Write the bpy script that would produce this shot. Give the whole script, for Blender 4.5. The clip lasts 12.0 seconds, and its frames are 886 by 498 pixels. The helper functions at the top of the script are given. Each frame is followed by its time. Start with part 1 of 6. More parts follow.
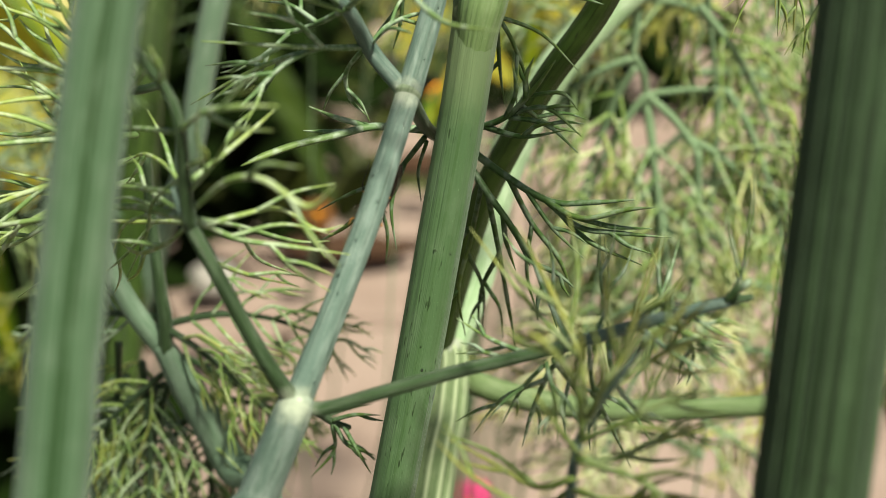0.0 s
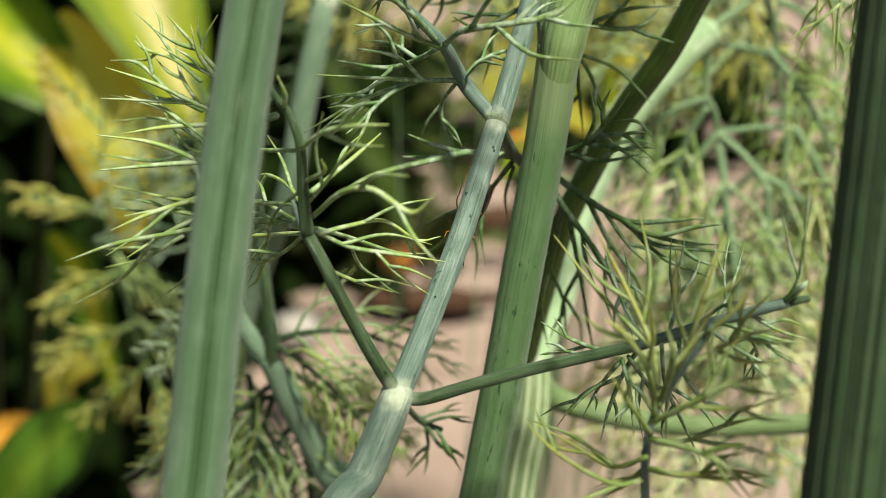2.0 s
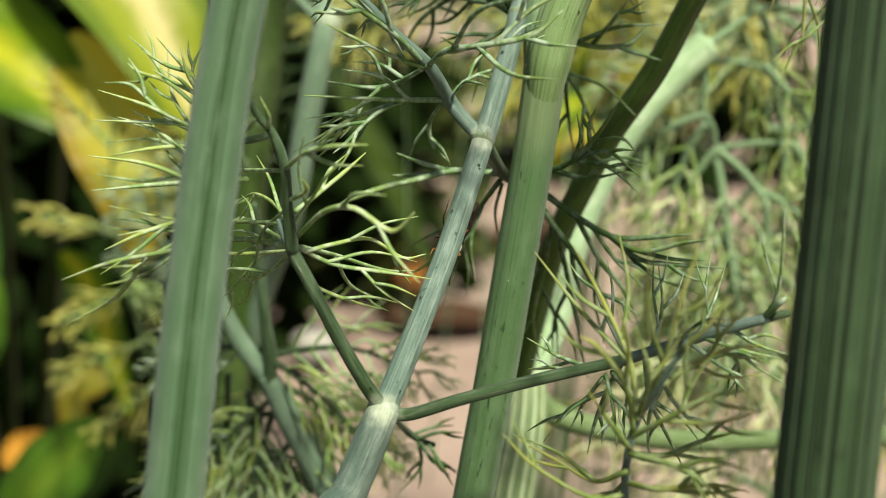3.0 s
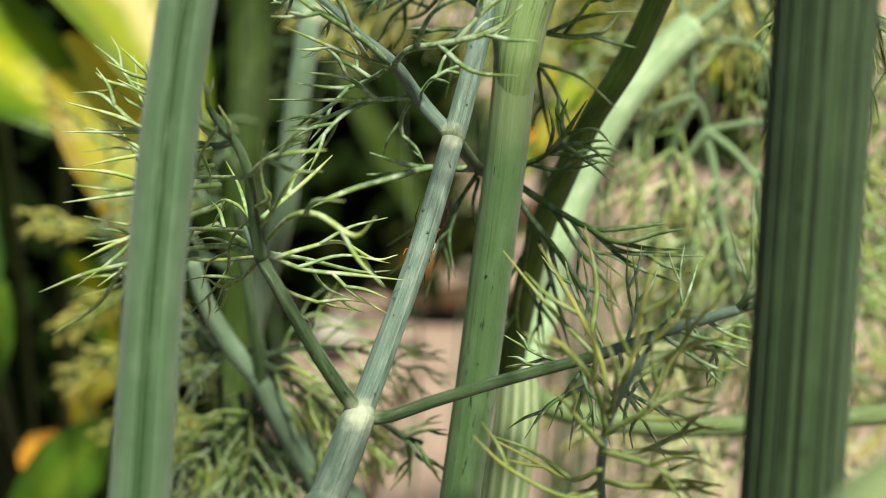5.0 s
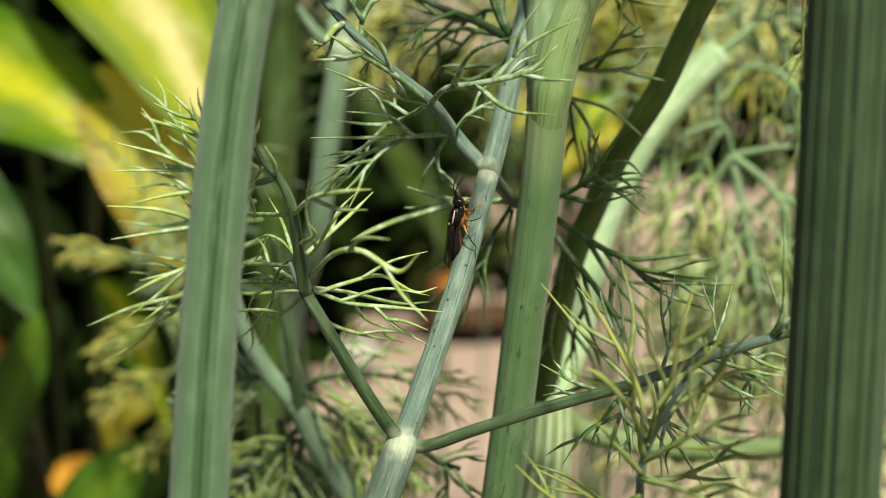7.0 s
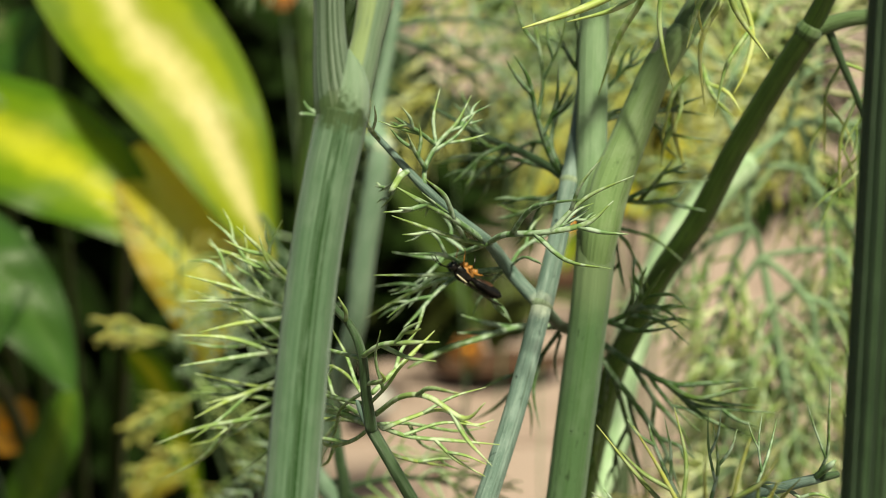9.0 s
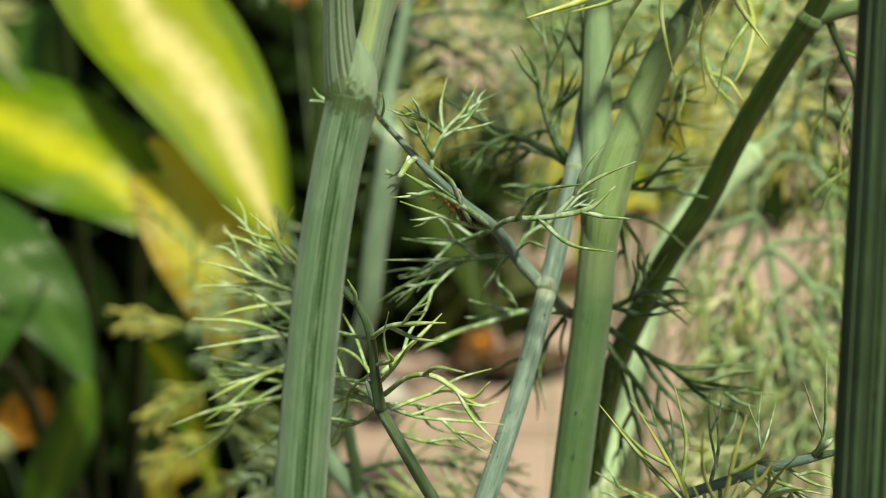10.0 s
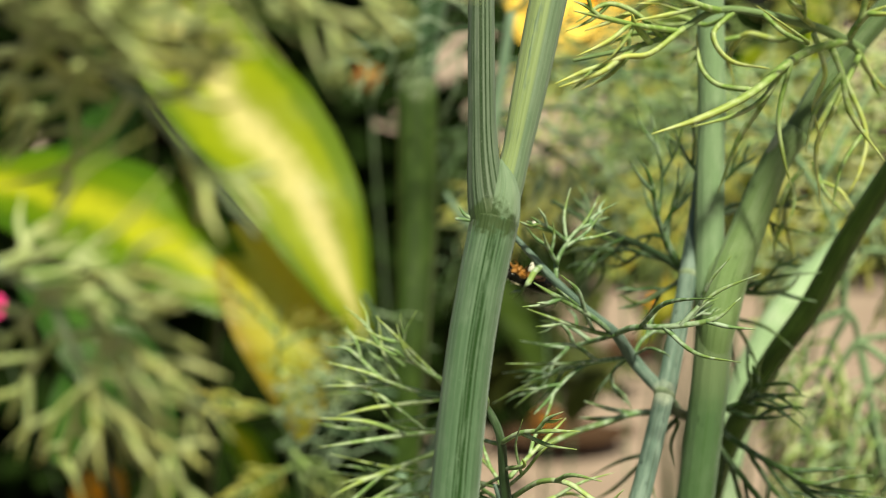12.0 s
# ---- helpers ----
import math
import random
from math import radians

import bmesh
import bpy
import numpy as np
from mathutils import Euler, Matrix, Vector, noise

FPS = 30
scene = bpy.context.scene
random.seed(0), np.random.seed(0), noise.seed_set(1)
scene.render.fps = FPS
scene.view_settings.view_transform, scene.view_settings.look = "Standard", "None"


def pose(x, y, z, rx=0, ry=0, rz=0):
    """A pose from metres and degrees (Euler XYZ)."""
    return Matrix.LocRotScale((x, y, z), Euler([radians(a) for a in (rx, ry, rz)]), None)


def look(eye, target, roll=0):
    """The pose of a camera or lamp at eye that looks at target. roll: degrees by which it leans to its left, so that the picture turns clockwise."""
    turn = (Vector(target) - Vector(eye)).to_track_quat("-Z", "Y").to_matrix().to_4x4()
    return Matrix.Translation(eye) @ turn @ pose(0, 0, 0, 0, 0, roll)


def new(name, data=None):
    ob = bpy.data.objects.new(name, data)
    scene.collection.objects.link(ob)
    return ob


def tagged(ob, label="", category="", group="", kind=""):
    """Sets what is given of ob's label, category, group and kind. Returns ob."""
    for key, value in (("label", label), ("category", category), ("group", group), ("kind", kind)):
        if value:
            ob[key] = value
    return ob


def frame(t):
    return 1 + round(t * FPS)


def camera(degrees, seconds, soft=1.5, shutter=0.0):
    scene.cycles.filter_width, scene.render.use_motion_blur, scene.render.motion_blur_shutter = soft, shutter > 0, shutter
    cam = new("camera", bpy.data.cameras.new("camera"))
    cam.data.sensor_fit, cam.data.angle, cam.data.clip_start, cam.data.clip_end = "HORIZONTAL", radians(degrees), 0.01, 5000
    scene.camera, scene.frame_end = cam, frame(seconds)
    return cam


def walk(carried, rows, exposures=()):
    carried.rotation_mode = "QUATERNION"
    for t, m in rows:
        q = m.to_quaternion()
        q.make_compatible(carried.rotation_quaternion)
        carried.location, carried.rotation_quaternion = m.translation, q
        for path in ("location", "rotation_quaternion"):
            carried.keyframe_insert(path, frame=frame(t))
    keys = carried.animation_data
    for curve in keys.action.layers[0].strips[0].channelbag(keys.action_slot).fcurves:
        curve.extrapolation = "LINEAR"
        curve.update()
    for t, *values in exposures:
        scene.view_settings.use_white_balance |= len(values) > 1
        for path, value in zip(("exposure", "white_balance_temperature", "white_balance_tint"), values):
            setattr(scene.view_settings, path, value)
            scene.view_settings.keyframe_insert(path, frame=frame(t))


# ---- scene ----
cam = camera(39.6, 12.0, 0.9)
PATH = [
    (0, (0.00773, 0.00786, 0.50569), (-0.00854, 0.95542, 0.18653), 1.837),
    (0.5, (0.00340, 0.00092, 0.50324), (-0.01332, 0.95301, 0.19786), 2.067),
    (1, (0.00404, -0.00140, 0.50409), (-0.01471, 0.95337, 0.20735), 1.852),
    (1.5, (0.00555, -0.01115, 0.50597), (-0.05014, 0.94740, 0.22655), 1.243),
    (2, (0.00702, -0.01295, 0.50492), (-0.07356, 0.94492, 0.22924), 0.838),
    (2.5, (0.01096, -0.01404, 0.50377), (-0.07256, 0.94520, 0.23381), 0.386),
    (3, (0.01276, -0.01461, 0.50586), (-0.08643, 0.94490, 0.24223), 0.230),
    (5, (0.02003, -0.01170, 0.50802), (-0.09656, 0.94177, 0.22999), -2.178),
    (5.5, (0.01828, -0.01333, 0.50454), (-0.10294, 0.94061, 0.23010), -2.395),
    (6, (0.01773, -0.01410, 0.50519), (-0.10499, 0.93990, 0.23166), -2.654),
    (6.5, (0.01780, -0.01504, 0.50836), (-0.10996, 0.93936, 0.23853), -2.872),
    (7, (0.01785, -0.01643, 0.51179), (-0.11428, 0.93914, 0.24827), -3.036),
    (9, (0.01136, -0.02292, 0.53037), (-0.12591, 0.93913, 0.29457), -2.717),
    (9.5, (0.01125, -0.02637, 0.53025), (-0.13557, 0.93374, 0.29227), -2.894),
    (10, (0.01320, -0.02814, 0.52967), (-0.13552, 0.93170, 0.29176), -2.935),
    (10.5, (0.01633, -0.03118, 0.53746), (-0.15004, 0.93011, 0.31780), -2.965),
    (11, (0.01008, -0.03473, 0.54207), (-0.17215, 0.92825, 0.34342), -3.153),
    (11.5, (0.00322, -0.03592, 0.54478), (-0.18118, 0.93027, 0.36457), -3.321),
    (12, (0.00067, -0.03559, 0.53802), (-0.18099, 0.93082, 0.35624), -2.957),
]
walk(cam, [(t, look(eye, target, roll)) for t, eye, target, roll in PATH],
     [(0, 0.58, 7300, 1), (6.5, 0.62, 7600, -1), (12.0, 0.50, 8100, -7)])
cam.data.dof.use_dof = True
cam.data.dof.focus_distance = 0.187
cam.data.dof.aperture_fstop = 15.5

# ---- daylight: thin cloud, soft high sun ----
SUN_UP, SUN_ROUND = radians(56), radians(148)
world = bpy.data.worlds.new("sky")
scene.world = world
world.use_nodes = True
wn = world.node_tree.nodes
sky = wn.new("ShaderNodeTexSky")
sky.sky_type, sky.sun_disc = "NISHITA", False
sky.sun_elevation, sky.sun_rotation = SUN_UP, SUN_ROUND
sky.dust_density, sky.air_density = 3.0, 1.0
wn["Background"].inputs["Strength"].default_value = 0.044
world.node_tree.links.new(sky.outputs["Color"], wn["Background"].inputs["Color"])
sun = new("sun", bpy.data.lights.new("sun", "SUN"))
sun.data.energy, sun.data.angle, sun.data.color = 5.0, radians(6), (1.0, 0.95, 0.84)
sun.matrix_world = look((0.65, -0.87, 2.40), (-0.05, 0.25, 0.45))


# ---- materials ----
def nodes_of(name, rough=0.5, spec=0.4):
    m = bpy.data.materials.new(name)
    m.use_nodes = True
    b = m.node_tree.nodes["Principled BSDF"]
    b.inputs["Roughness"].default_value = rough
    b.inputs["Specular IOR Level"].default_value = spec * 0.8
    return m, m.node_tree.nodes, m.node_tree.links, b


def noise_node(n, l, vec, scale, detail=3.0, rough=0.55):
    t = n.new("ShaderNodeTexNoise")
    t.inputs["Scale"].default_value = scale
    t.inputs["Detail"].default_value = detail
    t.inputs["Roughness"].default_value = rough
    if vec is not None:
        l.new(vec, t.inputs["Vector"])
    return t.outputs["Fac"]


def ramp(n, l, fac, lo, hi):
    r = n.new("ShaderNodeMapRange")
    r.interpolation_type = "SMOOTHSTEP"
    r.inputs["From Min"].default_value, r.inputs["From Max"].default_value = lo, hi
    l.new(fac, r.inputs["Value"])
    return r.outputs["Result"]


def mixed(n, l, fac, a, b):
    m = n.new("ShaderNodeMix")
    m.data_type = "RGBA"
    for sock, v in ((m.inputs[0], fac), (m.inputs[6], a), (m.inputs[7], b)):
        if isinstance(v, (tuple, list)):
            sock.default_value = (*v, 1.0)
        elif isinstance(v, (int, float)):
            sock.default_value = v
        else:
            l.new(v, sock)
    return m.outputs[2]


def times(n, l, a, b):
    m = n.new("ShaderNodeMath")
    m.operation = "MULTIPLY"
    for sock, v in zip(m.inputs, (a, b)):
        if isinstance(v, (int, float)):
            sock.default_value = v
        else:
            l.new(v, sock)
    return m.outputs[0]


def bump(n, l, b, height, strength, distance):
    k = n.new("ShaderNodeBump")
    k.inputs["Strength"].default_value, k.inputs["Distance"].default_value = strength, distance
    l.new(height, k.inputs["Height"])
    l.new(k.outputs["Normal"], b.inputs["Normal"])


def stem_material(name, base, stripe, bloom, amount=0.7, spots=0.5, rough=0.55, count=7.0, ridges=0, ridge=0.0, streaks=(), wax=0.08):
    """Waxy stem skin: lengthwise stripes, powdery bloom, dark flecks. UV: turn round the stem, metres along it."""
    m, n, l, b = nodes_of(name, rough, 0.35)
    b.inputs["Sheen Weight"].default_value, b.inputs["Sheen Roughness"].default_value = wax, 0.38
    b.inputs["Sheen Tint"].default_value = (0.80, 0.92, 1.0, 1.0)
    uv = n.new("ShaderNodeUVMap")
    sep = n.new("ShaderNodeSeparateXYZ")
    l.new(uv.outputs["UV"], sep.inputs["Vector"])
    ang = times(n, l, sep.outputs["X"], 2 * math.pi)
    around = []
    for op in ("COSINE", "SINE"):
        c = n.new("ShaderNodeMath")
        c.operation = op
        l.new(ang, c.inputs[0])
        around.append(c.outputs[0])

    def cyl(k, along):
        v = n.new("ShaderNodeCombineXYZ")
        l.new(times(n, l, around[0], k), v.inputs["X"])
        l.new(times(n, l, around[1], k), v.inputs["Y"])
        l.new(times(n, l, sep.outputs["Y"], along), v.inputs["Z"])
        return v.outputs["Vector"]
    lines = noise_node(n, l, cyl(count, 14.0), 1.0, 3.0)
    fine = noise_node(n, l, cyl(count * 2.6, 45.0), 1.0, 3.0)
    mottled = noise_node(n, l, cyl(1.2, 160.0), 1.0, 4.0)
    grain = noise_node(n, l, cyl(9.0, 2500.0), 1.0, 3.0)
    fleck = noise_node(n, l, cyl(6.5, 330.0), 1.0, 2.0)
    speck = noise_node(n, l, cyl(16.0, 4200.0), 1.0, 1.0)
    col = mixed(n, l, times(n, l, ramp(n, l, lines, 0.50, 0.66), amount), base, stripe)
    col = mixed(n, l, times(n, l, ramp(n, l, fine, 0.54, 0.72), 0.45 * amount), col, stripe)
    col = mixed(n, l, times(n, l, ramp(n, l, mottled, 0.42, 0.72), 0.5), col, bloom)
    for place, half in streaks:
        off = n.new("ShaderNodeMath")
        off.operation = "SUBTRACT"
        l.new(sep.outputs["X"], off.inputs[0])
        off.inputs[1].default_value = place
        size = n.new("ShaderNodeMath")
        size.operation = "ABSOLUTE"
        l.new(off.outputs[0], size.inputs[0])
        near = n.new("ShaderNodeMapRange")
        near.interpolation_type = "SMOOTHSTEP"
        near.inputs["From Min"].default_value, near.inputs["From Max"].default_value = half, half * 0.6
        l.new(size.outputs[0], near.inputs["Value"])
        gaps = ramp(n, l, noise_node(n, l, cyl(2.0, 70.0 + 900 * half), 1.0, 3.0), 0.30, 0.46)
        col = mixed(n, l, times(n, l, near.outputs["Result"], gaps), col, stripe)

    col = mixed(n, l, times(n, l, ramp(n, l, grain, 0.5, 0.8), 0.22), col, bloom)
    col = mixed(n, l, times(n, l, ramp(n, l, fleck, 0.64, 0.72), spots), col, tuple(0.35 * c for c in stripe))
    col = mixed(n, l, times(n, l, ramp(n, l, speck, 0.70, 0.78), 0.55), col, tuple(min(1.0, 1.7 * c) for c in bloom))
    if ridges:
        c = n.new("ShaderNodeMath")
        c.operation = "COSINE"
        l.new(times(n, l, ang, float(ridges)), c.inputs[0])
        top = times(n, l, ramp(n, l, c.outputs[0], 0.35, 0.95), ridge)
        col = mixed(n, l, top, col, tuple(min(1.0, 1.5 * v) for v in bloom))
    l.new(col, b.inputs["Base Color"])
    bump(n, l, b, fine, 0.45, 0.0007)
    return m


def thread_material(name, base, tip, bloom, tips=0.8, see=0.25):
    """Thread-like leaf: colour drifts to the tip, pale powder on it. UV: chance, part of the way to the tip."""
    m, n, l, b = nodes_of(name, 0.5, 0.4)
    uv = n.new("ShaderNodeUVMap")
    sep = n.new("ShaderNodeSeparateXYZ")
    l.new(uv.outputs["UV"], sep.inputs["Vector"])
    geo = n.new("ShaderNodeNewGeometry")
    pos = geo.outputs["Position"]
    blot = noise_node(n, l, pos, 260.0, 3.0)
    powder = noise_node(n, l, pos, 480.0, 3.0)
    chance = n.new("ShaderNodeMath")
    chance.operation = "MULTIPLY_ADD"
    l.new(sep.outputs["X"], chance.inputs[0])
    chance.inputs[1].default_value, chance.inputs[2].default_value = 0.9, -0.35
    reach = n.new("ShaderNodeMath")
    reach.operation = "ADD"
    l.new(sep.outputs["Y"], reach.inputs[0])
    l.new(chance.outputs[0], reach.inputs[1])
    col = mixed(n, l, times(n, l, ramp(n, l, reach.outputs[0], 0.35, 1.25), tips), base, tip)
    col = mixed(n, l, times(n, l, ramp(n, l, blot, 0.45, 0.75), 0.28), col, tuple(0.55 * c for c in base))
    col = mixed(n, l, times(n, l, ramp(n, l, powder, 0.42, 0.64), 0.5), col, bloom)
    l.new(col, b.inputs["Base Color"])
    tr = n.new("ShaderNodeBsdfTranslucent")
    l.new(col, tr.inputs["Color"])
    mx = n.new("ShaderNodeMixShader")
    mx.inputs[0].default_value = see
    l.new(b.outputs[0], mx.inputs[1])
    l.new(tr.outputs[0], mx.inputs[2])
    l.new(mx.outputs[0], n["Material Output"].inputs["Surface"])
    bump(n, l, b, powder, 0.25, 0.0004)
    return m


def blade_material(name, base, rib, edge, see=0.45, rough=0.38, spec=0.4):
    """Broad leaf: pale midrib zone, side veins, edge colour. UV: across (0 to 1), along (0 to 1)."""
    m, n, l, b = nodes_of(name, rough, spec)
    uv = n.new("ShaderNodeUVMap")
    sep = n.new("ShaderNodeSeparateXYZ")
    l.new(uv.outputs["UV"], sep.inputs["Vector"])
    off = n.new("ShaderNodeMath")
    off.operation = "SUBTRACT"
    l.new(sep.outputs["X"], off.inputs[0])
    off.inputs[1].default_value = 0.5
    side = n.new("ShaderNodeMath")
    side.operation = "ABSOLUTE"
    l.new(off.outputs[0], side.inputs[0])
    geo = n.new("ShaderNodeNewGeometry")
    cloud = noise_node(n, l, geo.outputs["Position"], 38.0, 3.0)
    grain = noise_node(n, l, geo.outputs["Position"], 420.0, 3.0)
    wob = n.new("ShaderNodeMath")
    wob.operation = "MULTIPLY_ADD"
    l.new(cloud, wob.inputs[0])
    wob.inputs[1].default_value = 0.35
    l.new(side.outputs[0], wob.inputs[2])
    col = mixed(n, l, ramp(n, l, wob.outputs[0], 0.18, 0.42), rib, base)
    col = mixed(n, l, times(n, l, ramp(n, l, wob.outputs[0], 0.46, 0.62), 0.8), col, edge)
    col = mixed(n, l, times(n, l, ramp(n, l, grain, 0.45, 0.8), 0.35), col, tuple(0.6 * c for c in base))
    l.new(col, b.inputs["Base Color"])
    wave = n.new("ShaderNodeTexWave")
    wave.inputs["Scale"].default_value, wave.inputs["Distortion"].default_value = 9.0, 1.5
    l.new(uv.outputs["UV"], wave.inputs["Vector"])
    bump(n, l, b, wave.outputs["Fac"], 0.25, 0.002)
    tr = n.new("ShaderNodeBsdfTranslucent")
    l.new(col, tr.inputs["Color"])
    mx = n.new("ShaderNodeMixShader")
    mx.inputs[0].default_value = see
    l.new(b.outputs[0], mx.inputs[1])
    l.new(tr.outputs[0], mx.inputs[2])
    l.new(mx.outputs[0], n["Material Output"].inputs["Surface"])
    return m


def ground_material(name, base, dark, light, scale, rough=0.9, relief=0.004):
    m, n, l, b = nodes_of(name, rough, 0.2)
    geo = n.new("ShaderNodeNewGeometry")
    pos = geo.outputs["Position"]
    oi = n.new("ShaderNodeObjectInfo")
    big = noise_node(n, l, pos, scale, 4.0)
    small = noise_node(n, l, pos, scale * 22, 4.0, 0.7)
    col = mixed(n, l, ramp(n, l, big, 0.3, 0.75), base, dark)
    col = mixed(n, l, times(n, l, ramp(n, l, small, 0.45, 0.75), 0.6), col, light)
    col = mixed(n, l, times(n, l, oi.outputs["Random"], 0.3), col, dark)
    l.new(col, b.inputs["Base Color"])
    bump(n, l, b, small, 0.6, relief)
    return m


def plain_material(name, base, rough=0.5, spec=0.5, vary=0.3, scale=900.0, metal=0.0):
    m, n, l, b = nodes_of(name, rough, spec)
    b.inputs["Metallic"].default_value = metal
    geo = n.new("ShaderNodeNewGeometry")
    f = noise_node(n, l, geo.outputs["Position"], scale, 3.0)
    l.new(mixed(n, l, times(n, l, ramp(n, l, f, 0.35, 0.75), vary), base, tuple(0.45 * c for c in base)), b.inputs["Base Color"])
    bump(n, l, b, f, 0.2, 0.0003)
    return m


GREY_GREEN = stem_material("waxy_grey_green_stem", (0.057, 0.113, 0.062), (0.006, 0.034, 0.003), (0.115, 0.172, 0.122), 0.14, 0.25, count=4.0, ridges=24, ridge=0.14, streaks=((0.548, 0.026), (0.588, 0.010), (0.515, 0.007)), wax=0.16)
STREAKED = stem_material("dark_streaked_stem", (0.074, 0.113, 0.076), (0.009, 0.030, 0.006), (0.135, 0.172, 0.140), 0.5, 0.5, count=3.0, ridges=18, ridge=0.10, streaks=((0.52, 0.026), (0.575, 0.012), (0.44, 0.012), (0.63, 0.010)), wax=0.10)
SHEATH_SAGE = stem_material("smooth_sage_sheath", (0.130, 0.200, 0.130), (0.085, 0.145, 0.070), (0.220, 0.285, 0.225), 0.3, 0.1, wax=0.14)
SIDE_GREY = stem_material("grey_branch_with_yellow_flank", (0.105, 0.165, 0.105), (0.205, 0.275, 0.125), (0.170, 0.225, 0.165), 0.15, 0.1, count=3.0, ridges=20, ridge=0.12, streaks=((0.45, 0.10), (0.36, 0.10)), wax=0.12)
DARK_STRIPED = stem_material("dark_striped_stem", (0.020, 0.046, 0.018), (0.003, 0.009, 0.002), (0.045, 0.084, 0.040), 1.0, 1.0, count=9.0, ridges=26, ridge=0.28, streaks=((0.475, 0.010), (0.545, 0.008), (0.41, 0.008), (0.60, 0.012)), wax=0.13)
MID_GREEN = stem_material("green_flecked_stem", (0.058, 0.118, 0.050), (0.034, 0.082, 0.022), (0.096, 0.158, 0.088), 0.5, 0.95, wax=0.10)
MID_PALE = stem_material("pale_grey_green_stem", (0.165, 0.265, 0.150), (0.105, 0.190, 0.085), (0.245, 0.340, 0.230), 0.5, 0.2, wax=0.10)
BLUE_GREEN = stem_material("blue_green_stem", (0.092, 0.152, 0.132), (0.028, 0.062, 0.044), (0.25, 0.335, 0.315), 0.8, 0.0, 0.42, count=4.0)
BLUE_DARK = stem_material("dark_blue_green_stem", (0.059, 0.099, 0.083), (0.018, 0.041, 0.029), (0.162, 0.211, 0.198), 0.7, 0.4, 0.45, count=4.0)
SAGE_PALE = stem_material("pale_sage_stem", (0.140, 0.230, 0.160), (0.085, 0.155, 0.085), (0.240, 0.330, 0.265), 0.5, 0.3, wax=0.10)
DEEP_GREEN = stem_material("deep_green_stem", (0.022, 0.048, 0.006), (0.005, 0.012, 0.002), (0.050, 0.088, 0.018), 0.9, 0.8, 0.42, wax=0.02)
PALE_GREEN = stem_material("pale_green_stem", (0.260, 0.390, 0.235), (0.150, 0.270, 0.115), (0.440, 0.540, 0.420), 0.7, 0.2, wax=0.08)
LEAFSTALK = stem_material("green_leafstalk", (0.034, 0.070, 0.029), (0.011, 0.027, 0.008), (0.108, 0.160, 0.104), 0.8, 0.4, 0.3)


def powder_patch(m, at, inner, outer, tint):
    """A pale powdery patch on a stem's skin round a joint."""
    n, l = m.node_tree.nodes, m.node_tree.links
    sock = n["Principled BSDF"].inputs["Base Color"]
    was = sock.links[0].from_socket
    geo = n.new("ShaderNodeNewGeometry")
    gap = n.new("ShaderNodeVectorMath")
    gap.operation = "DISTANCE"
    l.new(geo.outputs["Position"], gap.inputs[0])
    gap.inputs[1].default_value = at
    rough = n.new("ShaderNodeMath")
    rough.operation = "MULTIPLY_ADD"
    l.new(noise_node(n, l, geo.outputs["Position"], 700.0, 3.0), rough.inputs[0])
    rough.inputs[1].default_value = 0.003
    l.new(gap.outputs["Value"], rough.inputs[2])
    r = n.new("ShaderNodeMapRange")
    r.interpolation_type = "SMOOTHSTEP"
    r.inputs["From Min"].default_value, r.inputs["From Max"].default_value = outer + 0.0015, inner + 0.0015
    l.new(rough.outputs[0], r.inputs["Value"])
    l.new(mixed(n, l, r.outputs["Result"], was, tint), sock)


for _m in (BLUE_GREEN, BLUE_DARK, LEAFSTALK):
    powder_patch(_m, (-0.0129, 0.1500, 0.4358), 0.0003, 0.0038, (0.36, 0.42, 0.34))
for _m in (GREY_GREEN, STREAKED, SHEATH_SAGE):
    powder_patch(_m, (-0.0241, 0.1361, 0.5096), 0.0035, 0.0043, (0.030, 0.056, 0.018))
for _m in (BLUE_GREEN, LEAFSTALK):
    powder_patch(_m, (-0.0010, 0.1762, 0.4713), 0.0003, 0.0030, (0.36, 0.42, 0.35))
powder_patch(MID_GREEN, (0.0080, 0.1850, 0.4770), 0.0030, 0.0135, (0.118, 0.176, 0.088))
RIBBED = stem_material("pale_ribbed_foot", (0.140, 0.205, 0.100), (0.050, 0.105, 0.030), (0.290, 0.355, 0.230), 0.9, 0.6, ridges=12, ridge=0.8)
SHEATH_GREEN = stem_material("pale_veined_sheath", (0.150, 0.240, 0.098), (0.078, 0.150, 0.040), (0.250, 0.335, 0.195), 0.7, 0.4, count=4.0, ridges=18, ridge=0.06, wax=0.08)
BRANCH_GREEN = stem_material("green_ribbed_branch", (0.070, 0.125, 0.045), (0.022, 0.052, 0.012), (0.150, 0.205, 0.125), 0.9, 0.4, count=5.0)
LEVEL_GREEN = stem_material("fresh_green_branch", (0.115, 0.180, 0.076), (0.050, 0.098, 0.030), (0.240, 0.305, 0.180), 0.7, 0.3, count=5.0)
PALE_NEAR = stem_material("fresh_pale_leafstalk", (0.200, 0.290, 0.130), (0.120, 0.200, 0.070), (0.300, 0.390, 0.230), 0.5, 0.1)
NODE_PALE = stem_material("pale_joint", (0.310, 0.370, 0.290), (0.150, 0.215, 0.115), (0.460, 0.510, 0.440), 0.8, 0.2)
NODE_SAGE = stem_material("sage_joint", (0.170, 0.230, 0.150), (0.070, 0.120, 0.050), (0.300, 0.350, 0.280), 0.8, 0.2)
NODE_OLIVE = stem_material("olive_joint_ring", (0.088, 0.130, 0.062), (0.030, 0.060, 0.016), (0.130, 0.175, 0.100), 0.6, 0.4)
